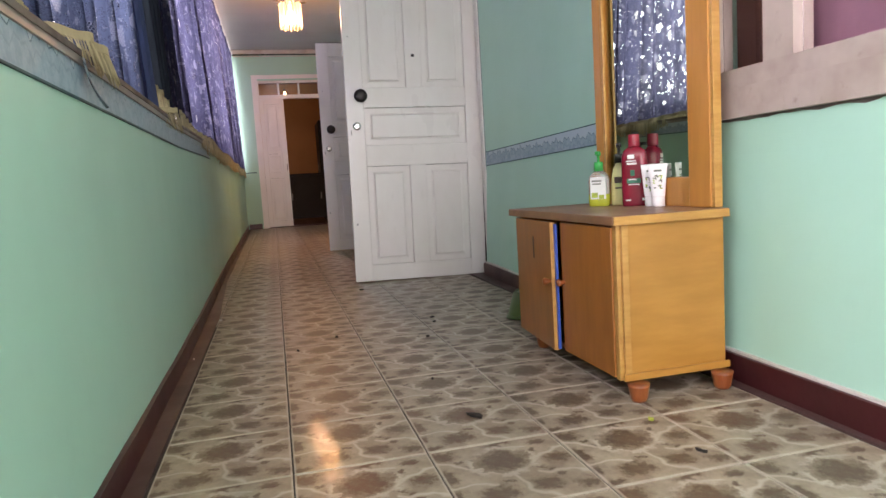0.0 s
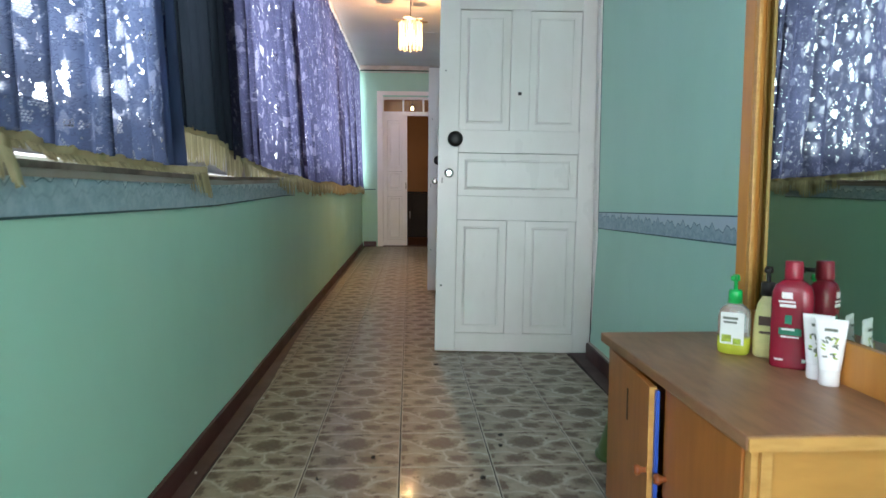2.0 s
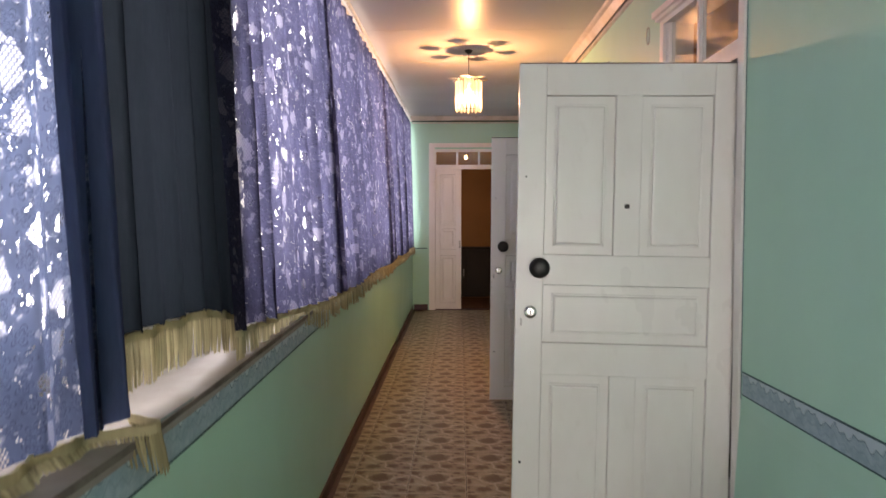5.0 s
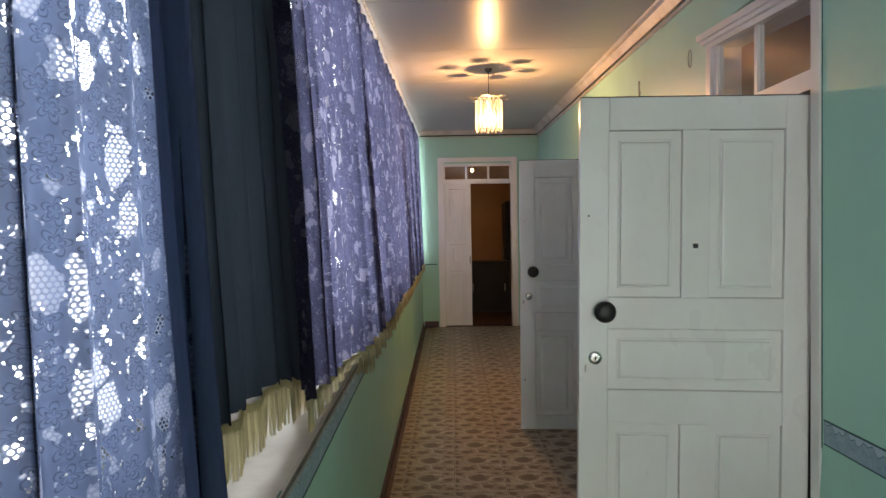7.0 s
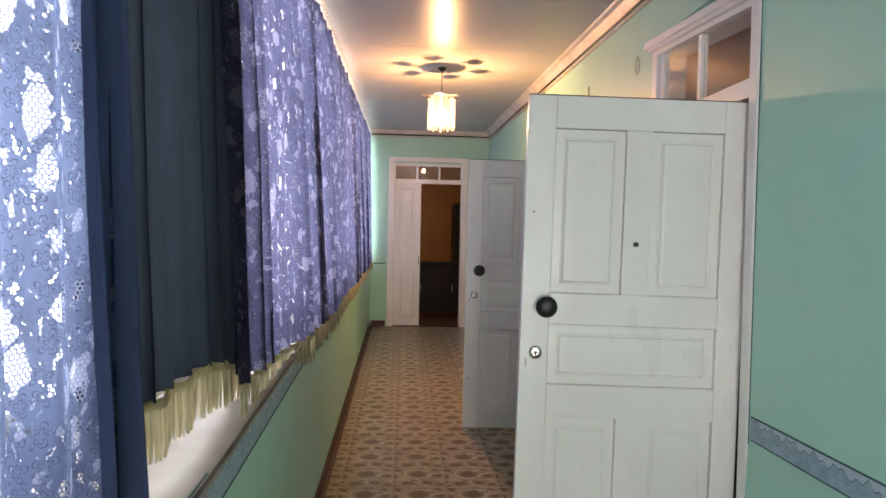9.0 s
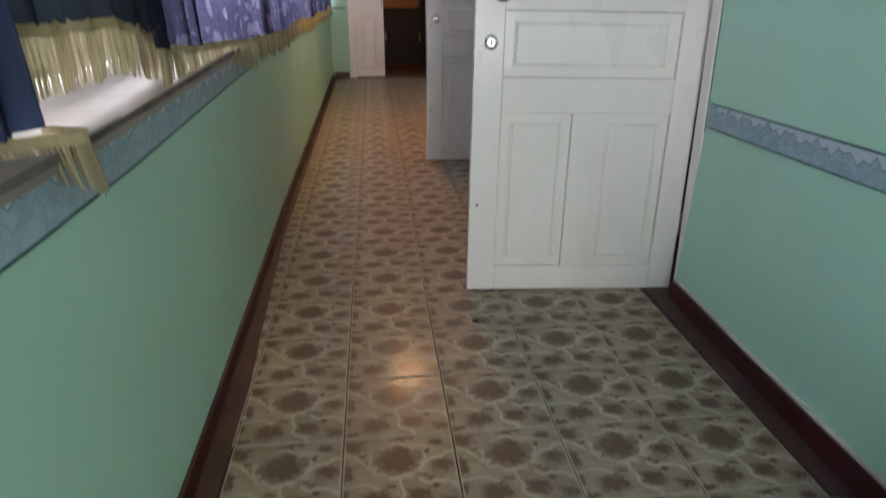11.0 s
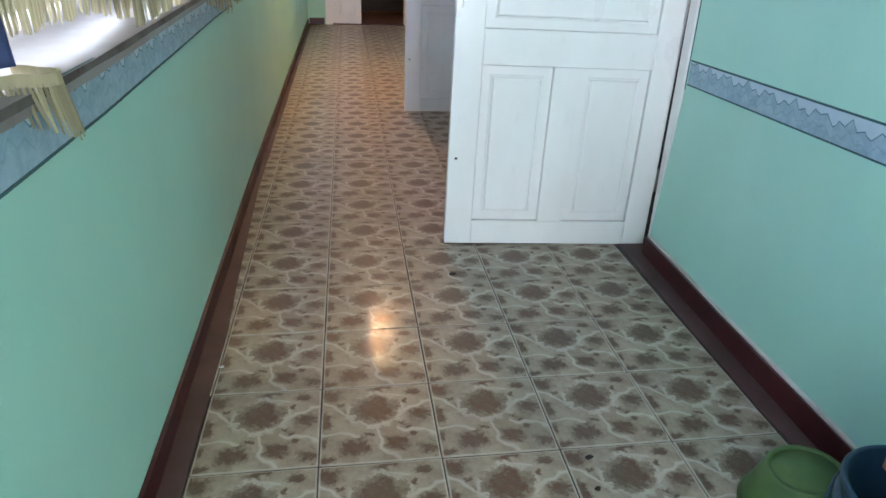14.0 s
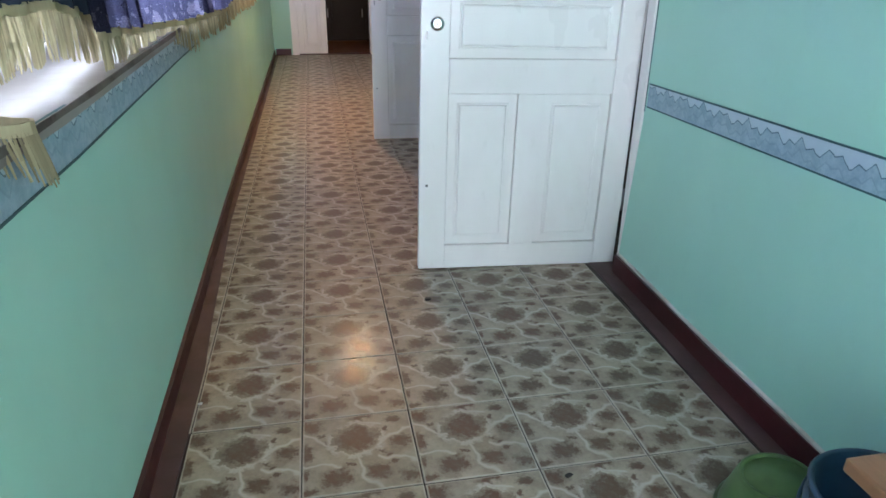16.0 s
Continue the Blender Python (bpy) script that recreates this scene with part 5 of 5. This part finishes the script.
# ---- bucket and basin on the floor ----
bucket = thing("bucket", pose(1.130, 2.295, 0), "blue plastic bucket standing beside the dressing table", "bucket")
part("body", lathe([(0, 0.004), (0.098, 0.0), (0.105, 0.006), (0.132, 0.280), (0.140, 0.284), (0.142, 0.294), (0.136, 0.300), (0.129, 0.294), (0.102, 0.014), (0, 0.012)], 40), BLUEB, bucket, "", True)
part("collar", lathe([(0.127, 0.232), (0.139, 0.230), (0.141, 0.246), (0.130, 0.250)], 40), BLUEB, bucket, "raised collar ring", True)
bm = sweep([(0.144 * math.cos(a), 0.144 * math.sin(a), 0.244 - 0.07 * math.sin((a - 2.0) / 2.6 * math.pi)) for a in span(2.0, 4.6, 20)], 0.004, 6)
part("handle", bm, BLUEB, bucket, "plastic carrying handle")

basin = thing("basin", pose(1.122, 2.540, 0.0), "green plastic wash basin lying upside down beside a bucket", "basin")
BT = Matrix.Translation((0, 0, 0.0165)) @ Matrix.Rotation(radians(7), 4, Vector((-0.4, -0.9, 0)).normalized()) @ Matrix.Diagonal((0.93, 0.93, 0.95, 1))
for name, profile, label in (("bowl", [(0.0, 0.110), (0.094, 0.112), (0.130, 0.03), (0.1365, 0.0125), (0.1355, 0.006), (0.126, 0.028), (0.090, 0.106), (0.0, 0.104)], ""),
                             ("rim", [(0.137, 0.0125), (0.146, 0.007), (0.147, 0.001), (0.143, 0.0), (0.136, 0.006)], "rolled rim"),
                             ("foot_ring", [(0.078, 0.1115), (0.080, 0.117), (0.088, 0.118), (0.0925, 0.1125)], "raised foot ring")):
    bm = lathe(profile, 44)
    bm.transform(BT)
    part(name, bm, GREENB, basin, label, True)

# ---- small litter on the floor ----
def scrap(x, y, sx, sy, material, label, seed):
    rnd = random.Random(seed)
    bm = bmesh.new()
    n = 7
    top = [bm.verts.new((sx * math.cos(a) * rnd.uniform(0.5, 1), sy * math.sin(a) * rnd.uniform(0.5, 1), 0.0042 + rnd.uniform(0, 0.004))) for a in (2 * math.pi * i / n for i in range(n))]
    low = [bm.verts.new((v.co.x * 0.9, v.co.y * 0.9, 0.0)) for v in top]
    bm.faces.new(top)
    bm.faces.new(low[::-1])
    for i in range(n):
        bm.faces.new((low[i], low[(i + 1) % n], top[(i + 1) % n], top[i]))
    ob = tagged(obj("floor_scrap", bm, material), label, "litter", "scraps on the floor")
    ob.location = (x, y, 0.0005)
    ob.rotation_euler = (0, 0, rnd.uniform(0, 3))


for k, (sx, sy, wx, wy, mat, label) in enumerate((
        (0.485, 1.431, 0.035, 0.012, SCRAP, "dark crumpled scrap on the tiles"), (0.888, 1.228, 0.013, 0.009, SCRAP_LIME, "yellow-green wrapper scrap on the tiles"),
        (0.684, 2.76, 0.014, 0.007, SCRAP, "small dark crumb on the tiles"), (0.486, 3.796, 0.02, 0.013, SCRAP, "small dark leaf on the tiles"),
        (0.576, 2.391, 0.013, 0.01, SCRAP, "small dark crumb on the tiles"), (0.219, 2.567, 0.009, 0.006, SCRAP, "small dark crumb on the tiles"),
        (0.051, 2.405, 0.012, 0.004, SCRAP, "small dark crumb on the tiles"), (-0.303, 3.244, 0.011, 0.006, SCRAP_WHITE, "small pale crumb by the wall"),
        (-0.345, 2.465, 0.006, 0.009, SCRAP_WHITE, "small pale crumb by the wall"), (0.456, 1.808, 0.005, 0.008, SCRAP, "small dark crumb on the tiles"),
        (0.883, 1.02, 0.018, 0.005, SCRAP, "thin dark thread on the tiles"), (0.67, 2.655, 0.01, 0.006, SCRAP, "small dark crumb on the tiles"))):
    scrap(sx, sy, wx, wy, mat, label, k)

# ---- marks and nails on the right wall ----
bm = sweep([(xr(5.2) - 0.004, 5.25 + 0.028 * math.cos(a), 2.49 + 0.05 * math.sin(a)) for a in span(0, 2 * math.pi, 18)], 0.002, 5)
hook = rod((xr(6.2) - 0.012, 6.23, 2.44), (xr(6.2) - 0.012, 6.23, 2.585), 0.005, 8)
rod((xr(6.2) - 0.012, 6.23, 2.5), (xr(6.2) + 0.005, 6.23, 2.5), 0.004, 6, hook)
tagged(obj("wall_hook", hook, STEEL), "thin steel hook on the mint wall", "hook")
tagged(obj("wire_loop", bm, STEEL), "small loop of wire hung on the mint wall", "wire")

# ---- floor ----
T = 0.31
floor = structure("floor", box(XL - 0.02, 1.40, Y0 - 0.2, YF + 0.005, -0.08, -0.0035), GROUT, "floor of printed cream and brown tiles", "floor")
structure("floor_strip_left", slab(span(Y0, YF, 40), lambda y: (xl(y) + 0.0, -0.315 + 0.8 * wavy(y, 11) - 0.058 * min(1, max(0, (y - 3.4) / 1.3)) - 0.006 * max(0, y - 4.7), -0.06, 0.002)), STRIP, "worn brown painted strip along the wall", "floor")
structure("floor_strip_right", slab(span(Y0, YF, 40), lambda y: (1.243 + 1.6 * wavy(y, 17) + 0.012 * max(0, min(1.2, y - 2.9)), xr(y) + 0.01, -0.06, 0.0025)), STRIP, "worn brown painted strip along the wall", "floor")


def tile_mesh(x0, x1):
    bm = bmesh.new()
    h = T / 2 - 0.0022
    top = [bm.verts.new((x, y, 0)) for x, y in ((x0 + 0.0015, -h + 0.0015), (x1 - 0.0015, -h + 0.0015), (x1 - 0.0015, h - 0.0015), (x0 + 0.0015, h - 0.0015))]
    low = [bm.verts.new((x, y, -0.0012)) for x, y in ((x0, -h), (x1, -h), (x1, h), (x0, h))]
    base = [bm.verts.new((x, y, -0.008)) for x, y in ((x0, -h), (x1, -h), (x1, h), (x0, h))]
    bm.faces.new(top)
    for a, b in ((low, top), (base, low)):
        for i in range(4):
            bm.faces.new((a[i], a[(i + 1) % 4], b[(i + 1) % 4], b[i]))
    me = bpy.data.meshes.new("tile")
    bm.to_mesh(me)
    bm.free()
    me.materials.append(TILE)
    return me


full = tile_mesh(-T / 2 + 0.0018, T / 2 - 0.0018)
edge_l = tile_mesh(T / 2 - 0.115, T / 2 - 0.0018)
rnd = random.Random(7)
row0 = 2.8 - T * 14
j = 0
while row0 + j * T < YF:
    y = row0 + j * T
    for i in range(-1, 4):
        ob = new("tile", full)
        ob.parent = floor
        ob.location = (i * T + T / 2, min(y + T / 2, YF - 0.01), rnd.uniform(-0.0006, 0.0006))
        ob.rotation_euler = (rnd.uniform(-0.002, 0.002), rnd.uniform(-0.002, 0.002), rnd.uniform(-0.003, 0.003))
    if y > 3.0:
        ob = new("tile", edge_l)
        ob.parent = floor
        ob.location = (-T - T / 2, min(y + T / 2, YF - 0.01), 0)
    j += 1
